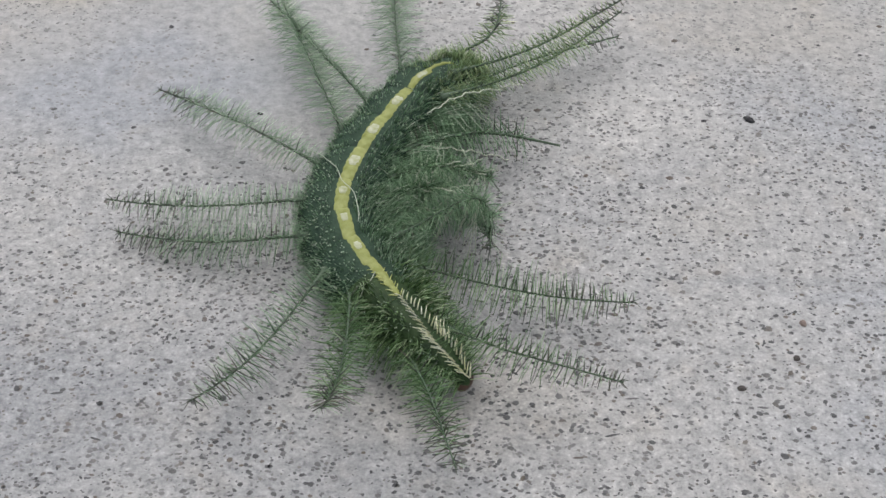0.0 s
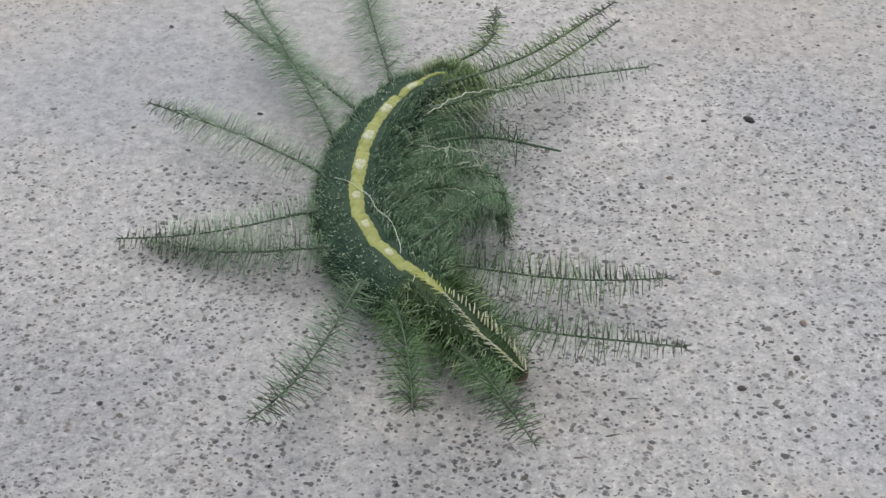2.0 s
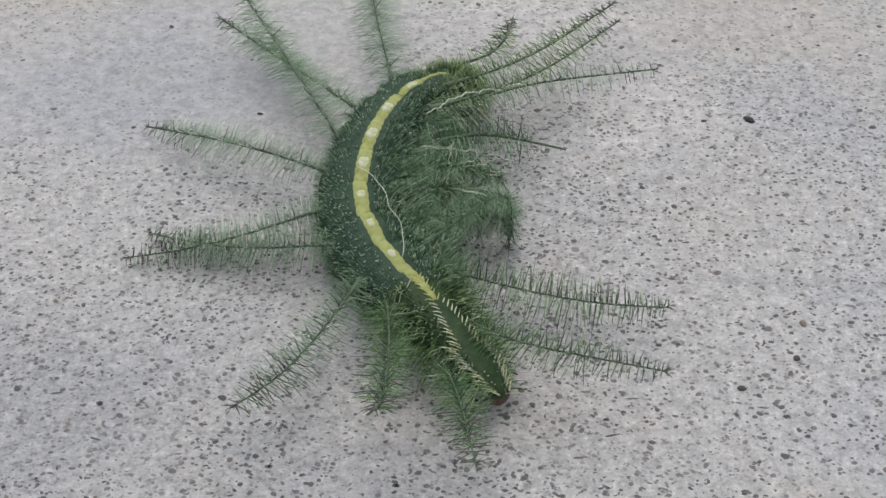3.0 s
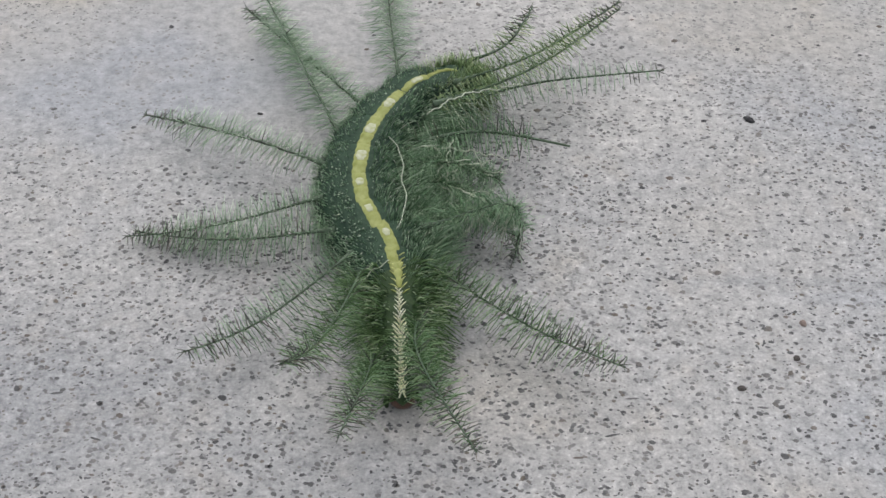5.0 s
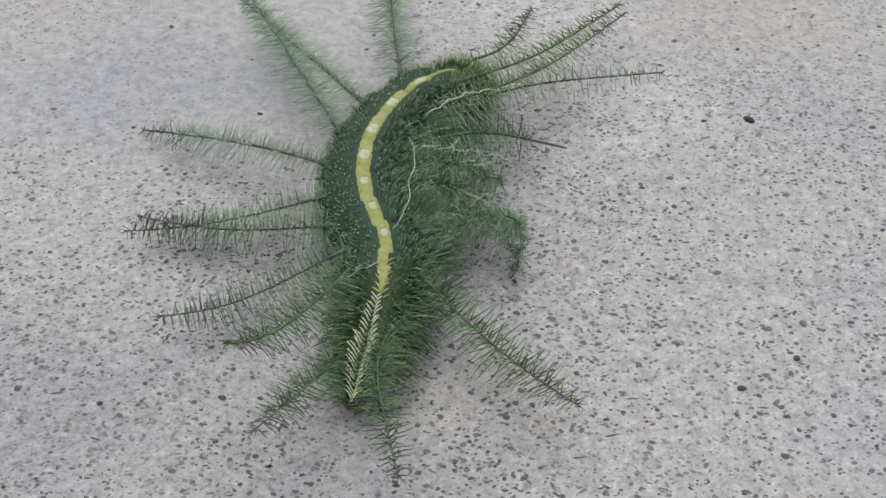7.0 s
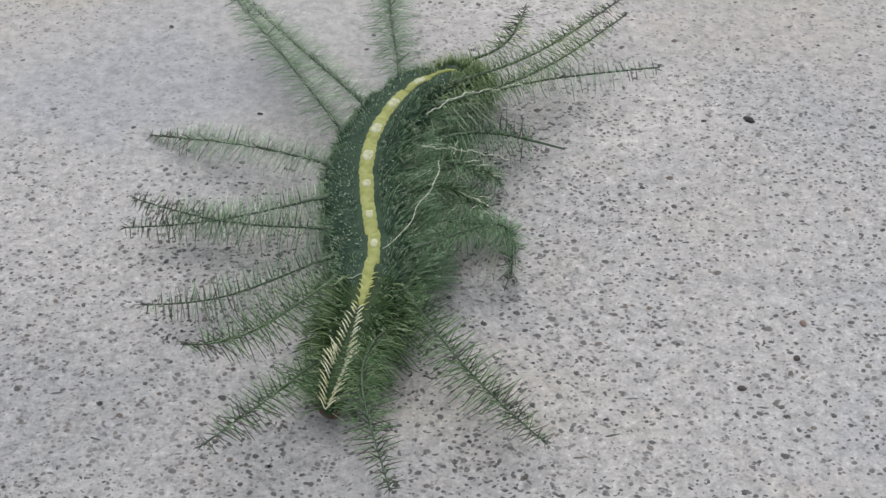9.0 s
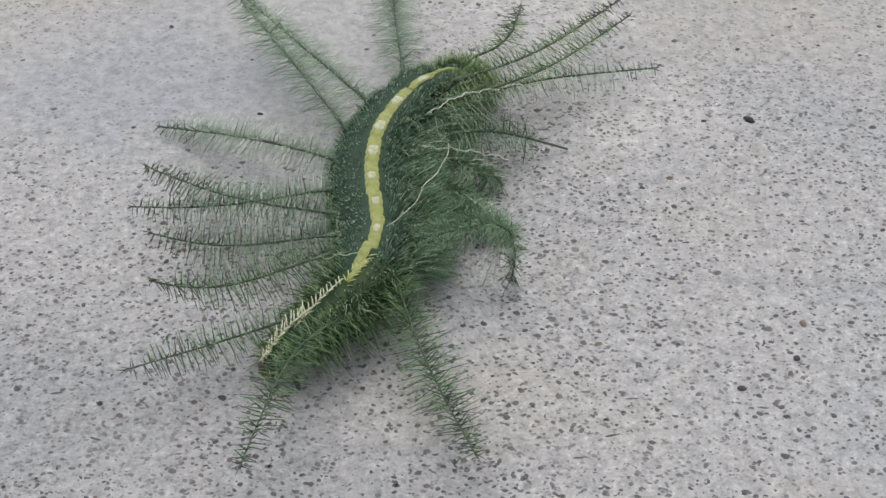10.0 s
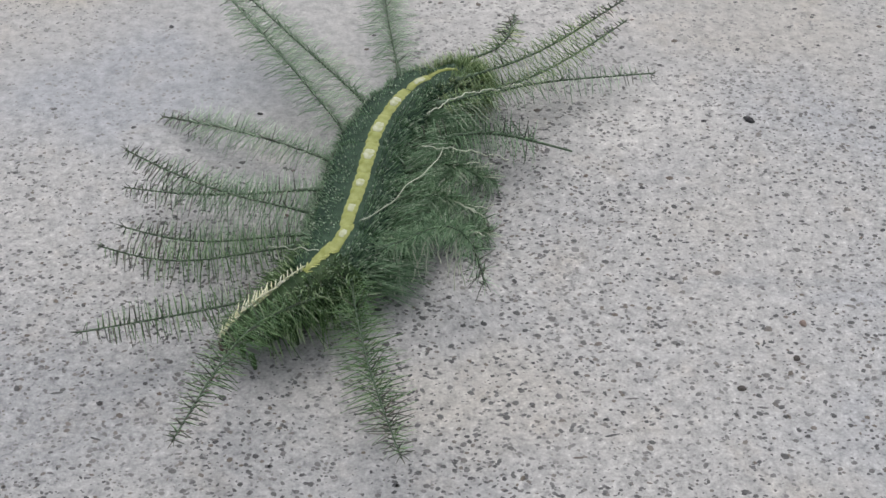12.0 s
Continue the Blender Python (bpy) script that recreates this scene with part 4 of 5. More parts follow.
    walk(pieces[12], [(0, rolled(12, 8.5, -21.91, -31.79, -12)), (0.5, rolled(12, 10.79, -21.4, -26.22, -15)), (1, rolled(12, 13.36, -19.85, -11.81, -22)), (1.5, rolled(12, 15, -20.37, -11.92, -22)), (2, rolled(12, 12.67, -21.15, -23.09, -22)), (2.5, rolled(12, 14.47, -22.17, -21.9, -18)), (3, rolled(12, 11.14, -23.17, -37.66, -14)), (3.2, rolled(12, 12.15, -23.42, -35.06, -12)), (4.8, rolled(12, 5.3, -24.15, -75.22, -4)), (5, rolled(12, 3.67, -23.91, -87.7, 0)), (5.2, rolled(12, 1.56, -23.91, -103.48, 3)), (5.5, rolled(12, -0.91, -23.42, -119.03, 8)), (6, rolled(12, 1.15, -23.91, -106.39, 4)), (6.5, rolled(12, 2.44, -25.75, -94, 0)), (7, rolled(12, -0.05, -24.15, -111.06, 10)), (7.2, rolled(12, -2.13, -23.42, -126.64, 12)), (8.8, rolled(12, -1.26, -24.3, -115.53, 8)), (9, rolled(12, -1.85, -24.64, -117.8, 8)), (9.5, rolled(12, -3.79, -23.17, -132.63, 16)), (10, rolled(12, -6.92, -20.63, -153.98, 24)), (10.5, rolled(12, -6.73, -20.48, -152.45, 26)), (11, rolled(12, -5.4, -23.42, -135.14, 14)), (11.5, rolled(12, -7.58, -22.92, -140.58, 18)), (12, rolled(12, -10.14, -18.26, -165.3, 30))])
    # spines: seconds and (x, y, z, pitch, heading) of the root
    walk(spines["tail_right"], [(0, at(6.91, 12.94, 3.90, -0.53, 58.95)), (0.5, at(6.64, 12.60, 3.90, 2.22, 59.31)), (1, at(6.58, 12.13, 3.90, 2.19, 61.17)), (1.5, at(6.48, 11.58, 3.90, 1.08, 62.77)), (2, at(6.47, 11.51, 3.90, -0.00, 59.17)), (2.5, at(6.51, 11.43, 3.90, 1.09, 53.31)), (3, at(6.75, 11.42, 3.90, 2.79, 50.33)), (3.2, at(6.76, 11.42, 3.90, 2.78, 50.14)), (4.8, at(7.52, 11.96, 3.90, -3.29, 45.17)), (5, at(7.64, 11.95, 3.90, -6.00, 43.97)), (5.2, at(7.74, 11.94, 3.90, -9.02, 41.41)), (5.5, at(7.78, 11.93, 3.90, -10.16, 40.00)), (6, at(7.71, 11.94, 3.90, -9.71, 39.35)), (6.5, at(7.68, 11.63, 3.90, -7.60, 45.86)), (7, at(7.60, 11.88, 3.90, -5.53, 44.19)), (7.2, at(7.62, 11.97, 3.90, -5.46, 44.93)), (8.8, at(7.55, 11.89, 3.90, -5.37, 47.30)), (9, at(7.60, 11.88, 3.90, -4.38, 47.82)), (9.5, at(7.69, 11.96, 3.90, -3.30, 49.72)), (10, at(7.64, 12.12, 3.90, -2.70, 51.23)), (10.5, at(7.56, 12.13, 3.90, -1.09, 52.61)), (11, at(7.49, 11.97, 3.90, 1.10, 54.64)), (11.5, at(7.43, 11.89, 3.90, 2.74, 53.68)), (12, at(7.49, 12.05, 3.90, 4.46, 54.00))])
    walk(spines["one_right"], [(0, at(2.77, 10.96, 3.82, 2.17, 93.24)), (0.5, at(2.38, 11.24, 3.82, 2.2, 94.77)), (1, at(1.99, 10.53, 3.82, 0.67, 98.96)), (1.5, at(1.84, 9.74, 3.82, -0.83, 102.65)), (2, at(1.96, 9.48, 3.82, -1.43, 102.43)), (2.5, at(1.71, 9.47, 3.82, -1.44, 100.93)), (3, at(2.01, 9.69, 3.82, -1.15, 99.63)), (3.2, at(2, 9.59, 3.82, -1.14, 99.79)), (4.8, at(2.62, 10.4, 3.82, 0.67, 96.11)), (5, at(2.58, 10.49, 3.82, 0.97, 95.22)), (5.2, at(2.66, 10.59, 3.82, 1.27, 94.44)), (5.5, at(2.73, 10.69, 3.82, 1.57, 93.87)), (6, at(2.81, 10.59, 3.82, 1.27, 94.62)), (6.5, at(2.69, 10.18, 3.82, 0.66, 95.49)), (7, at(2.81, 10.32, 3.82, 0.67, 95.11)), (7.2, at(2.8, 10.31, 3.82, 0.67, 95.09)), (8.8, at(2.71, 10.2, 3.82, 0.37, 95.32)), (9, at(2.72, 10.29, 3.82, 0.67, 95.36)), (9.5, at(2.84, 10.46, 3.82, 0.97, 95.22)), (10, at(3.02, 10.6, 3.82, 1.27, 95)), (10.5, at(3.03, 10.48, 3.82, 0.97, 95.54)), (11, at(2.87, 10.24, 3.82, 0.37, 97.11)), (11.5, at(2.68, 10.09, 3.82, 0.37, 96.47)), (12, at(2.67, 10.24, 3.82, 0.37, 97.28))])
    walk(spines["two_right"], [(0, at(0.01, 6.36, 4.13, -2.31, 125.22)), (0.5, at(-0.47, 6.34, 4.13, -0.65, 126.38)), (1, at(-0.85, 5.96, 4.13, 0.19, 127.65)), (1.5, at(-0.99, 5.53, 4.13, 0.56, 129.65)), (2, at(-0.91, 5.28, 4.13, 0.83, 132.49)), (2.5, at(-1.07, 4.98, 4.13, 1.30, 134.57)), (3, at(-0.84, 5.37, 4.13, 1.53, 135.20)), (3.2, at(-0.85, 5.27, 4.13, 1.36, 134.92)), (4.8, at(-0.63, 6.13, 4.13, 3.59, 128.53)), (5, at(-0.64, 6.12, 4.13, 3.68, 127.54)), (5.2, at(-0.64, 6.19, 4.13, 3.87, 126.64)), (5.5, at(-0.59, 6.28, 4.13, 4.07, 125.44)), (6, at(-0.57, 6.16, 4.13, 2.83, 126.34)), (6.5, at(-0.54, 5.89, 4.13, 1.30, 127.18)), (7, at(-0.38, 6.15, 4.13, 0.49, 128.79)), (7.2, at(-0.37, 6.23, 4.13, 0.55, 128.86)), (8.8, at(-0.27, 6.06, 4.13, -0.47, 128.98)), (9, at(-0.28, 6.05, 4.13, -0.54, 128.93)), (9.5, at(-0.13, 6.28, 4.13, -0.53, 129.53)), (10, at(0.01, 6.36, 4.13, -1.33, 130.22)), (10.5, at(0.05, 6.19, 4.13, -2.44, 130.44)), (11, at(-0.04, 6.04, 4.13, -3.33, 130.27)), (11.5, at(-0.18, 6.05, 4.13, -3.85, 130.03)), (12, at(-0.15, 6.18, 4.13, -4.43, 130.42))])
    walk(spines["three_right"], [(0, at(-2.06, 2.51, 4.21, 0.53, 110.21)), (0.5, at(-2.19, 1.99, 4.21, -0.72, 111.96)), (1, at(-2.51, 1.39, 4.21, -1.96, 113.16)), (1.5, at(-2.75, 1.07, 4.21, -2.93, 115.39)), (2, at(-2.56, 1.31, 4.21, -2.97, 115.39)), (2.5, at(-2.39, 0.98, 4.21, -4.14, 119.23)), (3, at(-2.3, 1.54, 4.21, -3.46, 118.46)), (3.2, at(-2.24, 1.39, 4.21, -3.2, 117.36)), (4.8, at(-2.43, 2.16, 4.21, -0.72, 112.58)), (5, at(-2.42, 2.27, 4.21, -0.47, 113.05)), (5.2, at(-2.41, 2.28, 4.21, -0.47, 113.08)), (5.5, at(-2.41, 2.38, 4.21, -0.47, 113.89)), (6, at(-2.41, 2.3, 4.21, -0.97, 114.27)), (6.5, at(-2.33, 1.84, 4.21, -1.95, 116.53)), (7, at(-2.23, 2.19, 4.21, -1.96, 117.69)), (7.2, at(-2.23, 2.26, 4.21, -2.2, 118.95)), (8.8, at(-1.95, 2.15, 4.21, -3.67, 122.95)), (9, at(-1.91, 2.2, 4.21, -3.69, 122.85)), (9.5, at(-1.82, 2.42, 4.21, -2.97, 121.03)), (10, at(-1.64, 2.55, 4.21, -3.47, 123.12)), (10.5, at(-1.54, 2.41, 4.21, -3.95, 124.03)), (11, at(-1.67, 2.21, 4.21, -4.44, 124.51)), (11.5, at(-1.85, 2.18, 4.21, -4.44, 124.34)), (12, at(-1.76, 2.38, 4.21, -4.45, 125.05))])
    walk(spines["four_right"], [(0, at(-3.68, -1.67, 4.21, 4.5, 143.71)), (0.5, at(-3.45, -1.92, 4.21, 2.67, 146.17)), (1, at(-3.38, -2.63, 4.21, 1.78, 147.9)), (1.5, at(-3.39, -3.11, 4.21, 2.07, 149.77)), (2, at(-3.26, -2.72, 4.21, 3.21, 148.4)), (2.5, at(-3.07, -3.05, 4.21, 6.62, 152.66)), (3, at(-3, -2.49, 4.21, 8.39, 153.05)), (3.2, at(-2.99, -2.63, 4.21, 8.32, 152.34)), (4.8, at(-3.17, -1.81, 4.21, 6.76, 152.3)), (5, at(-3.22, -1.66, 4.21, 6.8, 152.63)), (5.2, at(-3.23, -1.47, 4.21, 6.83, 153.09)), (5.5, at(-3.2, -1.27, 4.21, 6.82, 153.81)), (6, at(-3.23, -1.57, 4.21, 6.77, 152.79)), (6.5, at(-2.98, -2.1, 4.21, 7.66, 153.63)), (7, at(-2.95, -1.66, 4.21, 9.3, 156.14)), (7.2, at(-2.95, -1.59, 4.21, 9.82, 155.83)), (8.8, at(-2.71, -1.69, 4.21, 11.67, 156.05)), (9, at(-2.66, -1.68, 4.21, 11.66, 155.38)), (9.5, at(-2.53, -1.41, 4.21, 10.6, 152.76)), (10, at(-2.27, -1.09, 4.21, 11.1, 154.19)), (10.5, at(-2.21, -1.2, 4.21, 10.01, 151.69)), (11, at(-2.45, -1.6, 4.21, 9.75, 150.1)), (11.5, at(-2.71, -1.6, 4.21, 10.48, 149.37)), (12, at(-2.58, -1.23, 4.21, 10.43, 149.97))])
    walk(spines["five_right"], [(0, at(-4.5, -5.66, 4.13, 4.82, 175.28)), (0.5, at(-4.05, -5.98, 4.13, 5.11, 177.21)), (1, at(-3.74, -6.7, 4.13, 6.13, 178.58)), (1.5, at(-3.42, -7.31, 4.13, 7.97, 183.53)), (2, at(-3.36, -6.8, 4.13, 8.97, 182.63)), (2.5, at(-3.01, -7.31, 4.13, 10, 187.46)), (3, at(-3, -6.72, 4.13, 11.19, 188.3)), (3.2, at(-2.95, -6.88, 4.13, 11.48, 187.41)), (4.8, at(-3.14, -5.68, 4.13, 11.41, 183.88)), (5, at(-3.15, -5.37, 4.13, 11.08, 184.83)), (5.2, at(-3.06, -5.14, 4.13, 10.37, 186.26)), (5.5, at(-3, -4.86, 4.13, 9.23, 187.4)), (6, at(-3, -5.22, 4.13, 8.93, 186.5)), (6.5, at(-2.86, -5.94, 4.13, 8.68, 183.74)), (7, at(-2.79, -5.3, 4.13, 7.44, 186.28)), (7.2, at(-2.78, -5.18, 4.13, 7.31, 187.66)), (8.8, at(-2.62, -5.25, 4.13, 4.8, 187.49)), (9, at(-2.62, -5.27, 4.13, 4.47, 187.76)), (9.5, at(-2.5, -4.9, 4.13, 4.14, 185.91)), (10, at(-2.25, -4.4, 4.13, 3.82, 183.37)), (10.5, at(-2.2, -4.37, 4.13, 3.45, 180.28)), (11, at(-2.74, -5.18, 4.13, 3.45, 176.48)), (11.5, at(-3.22, -4.99, 4.13, 3.84, 177.84)), (12, at(-3.13, -4.44, 4.13, 3.82, 175.68))])
    walk(spines["six_right"], [(0, at(-4.04, -9.52, 4.06, 9.97, 169.43)), (0.5, at(-3.3, -9.91, 4.06, 10.66, 165.8)), (1, at(-2.63, -10.85, 4.06, 11.8, 166.3)), (1.5, at(-1.99, -11.51, 4.06, 13.14, 168.25)), (2, at(-2.12, -10.79, 4.06, 12.36, 165.97)), (2.5, at(-1.6, -11.23, 4.06, 12.68, 165.14)), (3, at(-1.77, -10.56, 4.06, 10.94, 165.29)), (3.2, at(-1.66, -10.93, 4.06, 10.38, 165.84)), (4.8, at(-1.92, -9.31, 4.06, 7.92, 172.15)), (5, at(-1.97, -8.96, 4.06, 8.07, 173.19)), (5.2, at(-1.85, -8.42, 4.06, 7.26, 174.69)), (5.5, at(-1.66, -7.81, 4.06, 6.96, 173.37)), (6, at(-1.82, -8.44, 4.06, 6.64, 173.07)), (6.5, at(-1.92, -9.44, 4.06, 5.56, 167.83)), (7, at(-1.81, -8.5, 4.06, 5.27, 171.53)), (7.2, at(-1.71, -8.19, 4.06, 4.6, 171.47)), (8.8, at(-2.11, -8.73, 4.06, 1.2, 169.04)), (9, at(-2.16, -8.86, 4.06, 0.19, 168.16)), (9.5, at(-2, -8.25, 4.06, -1.17, 169.65)), (10, at(-1.73, -7.27, 4.06, -3.12, 164.09)), (10.5, at(-1.87, -7.36, 4.06, -4.77, 163.95)), (11, at(-2.88, -8.43, 4.06, -5.44, 162.07)), (11.5, at(-3.67, -8.17, 4.06, -5.9, 165.77)), (12, at(-3.64, -7.19, 4.06, -6.73, 161.36))])
    walk(spines["seven_right"], [(0, at(-2.43, -13.03, 3.98, -2.63, -123.87)), (0.5, at(-1.34, -13.42, 3.98, -4.25, -117.43)), (1, at(-0.19, -14.17, 3.98, -4.92, -112.89)), (1.5, at(0.75, -14.8, 3.98, -6.12, -110.5)), (2, at(0.37, -14.22, 3.98, -6.44, -116.18)), (2.5, at(0.79, -14.7, 3.98, -6.85, -117.09)), (3, at(0.34, -14.06, 3.98, -6.9, -121.92)), (3.2, at(0.57, -14.53, 3.98, -6.15, -121.97)), (4.8, at(-0.39, -11.84, 3.98, -2.69, -133.83)), (5, at(-0.43, -11.32, 3.98, -2, -139.09)), (5.2, at(-0.4, -10.7, 3.98, -0.85, -146.57)), (5.5, at(-0.37, -9.82, 3.98, 0.64, -157.56)), (6, at(-0.45, -10.77, 3.98, 1.81, -150.69)), (6.5, at(-0.67, -12.53, 3.98, 2.69, -152.6)), (7, at(-0.76, -10.88, 3.98, 3.35, -156.51)), (7.2, at(-0.7, -10.42, 3.98, 3.56, -163.01)), (8.8, at(-1.42, -11.48, 3.98, 4.49, -164.38)), (9, at(-1.55, -11.51, 3.98, 4.11, -164.18)), (9.5, at(-1.45, -10.71, 3.98, 2.49, -170.13)), (10, at(-1.41, -9.43, 3.98, 0.99, -181.65)), (10.5, at(-1.65, -9.57, 3.98, 0.64, -182.27)), (11, at(-2.93, -11.05, 3.98, 1.01, -176.63)), (11.5, at(-3.8, -10.85, 3.98, 1.8, -174.2)), (12, at(-3.85, -9.37, 3.98, 1.38, -184.51))])
    walk(spines["eight_right"], [(0, at(-0.46, -15.29, 3.82, -21.50, -93.15)), (0.5, at(1.1, -15.54, 3.82, -21.28, -86.67)), (1, at(2.43, -15.92, 3.82, -22.83, -81.61)), (1.5, at(3.48, -16.44, 3.82, -23.09, -78.10)), (2, at(2.84, -15.98, 3.82, -22.95, -82.64)), (2.5, at(3.3, -16.56, 3.82, -24.53, -86.09)), (3, at(2.35, -16.04, 3.82, -23.66, -90.10)), (3.2, at(2.69, -16.41, 3.82, -23.45, -88.96)), (4.8, at(0.53, -13.88, 3.82, -23.88, -102.78)), (5, at(0.3, -13.25, 3.82, -24.44, -107.78)), (5.2, at(0.11, -12.56, 3.82, -25.32, -114.67)), (5.5, at(-0.2, -11.8, 3.82, -24.03, -121.93)), (6, at(-0.06, -12.96, 3.82, -25.65, -120.87)), (6.5, at(-0.13, -14.83, 3.82, -26.31, -117.48)), (7, at(-0.52, -12.95, 3.82, -24.19, -121.81)), (7.2, at(-0.63, -12.41, 3.82, -23.39, -132.00)), (8.8, at(-1.39, -13.73, 3.82, -22.73, -129.73)), (9, at(-1.59, -13.84, 3.82, -22.51, -130.50)), (9.5, at(-1.58, -12.63, 3.82, -21.12, -136.69)), (10, at(-1.87, -11.26, 3.82, -21.49, -147.84)), (10.5, at(-2.13, -11.21, 3.82, -20.56, -151.09)), (11, at(-3.5, -13.5, 3.82, -17.76, -150.29)), (11.5, at(-4.55, -12.92, 3.82, -15.77, -155.05)), (12, at(-4.45, -10.47, 3.82, -11.14, -169.70))])
    walk(spines["neck_right"], [(0, at(3.79, -20.07, 2.87, -18.45, -74.05)), (0.5, at(5.78, -19.9, 2.96, -16.21, -64.83)), (1, at(7.87, -19.55, 3.19, -16.77, -61.94)), (1.5, at(9.2, -20.01, 3.19, -18.30, -59.85)), (2, at(7.48, -19.93, 3.19, -22.32, -67.19)), (2.5, at(8.65, -20.76, 3.06, -26.59, -71.36)), (3, at(6.36, -20.76, 2.93, -23.45, -79.47)), (3.2, at(7.05, -20.97, 2.87, -27.20, -77.75)), (4.8, at(2.49, -19.86, 2.63, -26.35, -93.06)), (5, at(1.65, -19.25, 2.52, -27.39, -97.95)), (5.2, at(0.63, -18.68, 2.44, -25.26, -106.62)), (5.5, at(-0.62, -18.14, 2.32, -24.76, -115.39)), (6, at(0.31, -19.17, 2.46, -30.21, -108.00)), (6.5, at(0.77, -21.12, 2.61, -29.70, -111.56)), (7, at(-0.39, -19.21, 2.4, -24.67, -114.95)), (7.2, at(-1.33, -18.44, 2.38, -26.21, -119.73)), (8.8, at(-1.61, -19.87, 2.6, -20.03, -121.40)), (9, at(-2.01, -20.09, 2.62, -19.55, -122.67)), (9.5, at(-2.61, -18.5, 2.64, -15.57, -131.94)), (10, at(-4, -16.66, 2.9, -9.50, -149.78)), (10.5, at(-4.1, -16.62, 2.86, -7.77, -152.11)), (11, at(-4.78, -19.5, 2.58, -9.87, -145.79)), (11.5, at(-6.37, -18.92, 2.8, -4.56, -156.46)), (12, at(-7.04, -15.24, 3.21, -7.03, -159.82))])
    walk(spines["neck_left"], [(0, at(4.38, -14.96, 2.29, -13.11, -35.94)), (0.5, at(5.98, -14.79, 2.22, -10.99, -29.11)), (1, at(6.91, -14.59, 2.08, -11, -15.7)), (1.5, at(8.13, -15.08, 2.08, -11.73, -8.14)), (2, at(7.41, -14.88, 2.08, -13.2, -24.67)), (2.5, at(8.29, -15.69, 2.16, -15.71, -13.26)), (3, at(7.29, -15.72, 2.25, -17.98, -34.62)), (3.2, at(7.73, -15.88, 2.29, -20.61, -25.46)), (4.8, at(5.49, -15.66, 2.49, -18.39, -69.27)), (5, at(5.18, -15.48, 2.6, -19.6, -78.28)), (5.2, at(4.76, -15.58, 2.69, -17.54, -85.57)), (5.5, at(3.95, -15.8, 2.84, -14.8, -96.02)), (6, at(4.49, -16.16, 2.72, -17.83, -84.67)), (6.5, at(4.53, -17.58, 2.6, -20.47, -74.01)), (7, at(3.9, -16.42, 2.9, -17.03, -90.29)), (7.2, at(3.39, -16.48, 2.97, -16.12, -96.64)), (8.8, at(2.78, -17.19, 2.84, -16.94, -88.28)), (9, at(2.45, -17.54, 2.84, -17.77, -87.15)), (9.5, at(2.17, -16.8, 3.1, -14.38, -100.04)), (10, at(0.97, -16.31, 3.37, -12.37, -114.11)), (10.5, at(0.82, -16.04, 3.44, -13.81, -111.02)), (11, at(-0.03, -17.66, 3.03, -19.42, -96.57)), (11.5, at(-1.54, -17.43, 3.16, -18.9, -98.63)), (12, at(-2.15, -15.35, 3.58, -13.15, -118.98))])
    walk(spines["eight_left"], [(0, at(3.57, -12.34, 3.82, 0.71, -12.05)), (0.5, at(4.64, -12.03, 3.82, 0.07, -6.98)), (1, at(5.51, -11.99, 3.82, -0.55, 4.18)), (1.5, at(6.37, -12.38, 3.82, -0.85, 8.81)), (2, at(6.05, -12.16, 3.82, -0.25, -5.52)), (2.5, at(6.56, -12.77, 3.82, -0.24, 0.83)), (3, at(6.17, -12.84, 3.82, 0.07, -12.55)), (3.2, at(6.32, -12.98, 3.82, -0.25, -4.87)), (4.8, at(5.3, -12.43, 3.82, -2.87, -32.89)), (5, at(5.16, -12.13, 3.82, -3.18, -37.16)), (5.2, at(5.06, -11.88, 3.82, -3.11, -42.26)), (5.5, at(4.78, -11.95, 3.82, -3.77, -48.43)), (6, at(4.92, -12.65, 3.82, -4.44, -45.15)), (6.5, at(4.84, -14.27, 3.82, -4.76, -44.52)), (7, at(4.47, -13.01, 3.82, -5.52, -50.36)), (7.2, at(4.34, -12.85, 3.82, -4.71, -54.3)), (8.8, at(3.57, -14.29, 3.82, -3.12, -55.67)), (9, at(3.35, -14.53, 3.82, -3.16, -55.47)), (9.5, at(3.3, -13.68, 3.82, -2.5, -60.8)), (10, at(2.76, -13.13, 3.82, -1.17, -69.96)), (10.5, at(2.41, -13.29, 3.82, -1.81, -69.77)), (11, at(1.19, -15.21, 3.82, -4.09, -63.9)), (11.5, at(-0.11, -15.22, 3.82, -6.59, -62.62)), (12, at(-0.57, -13.62, 3.82, -5.98, -75.73))])
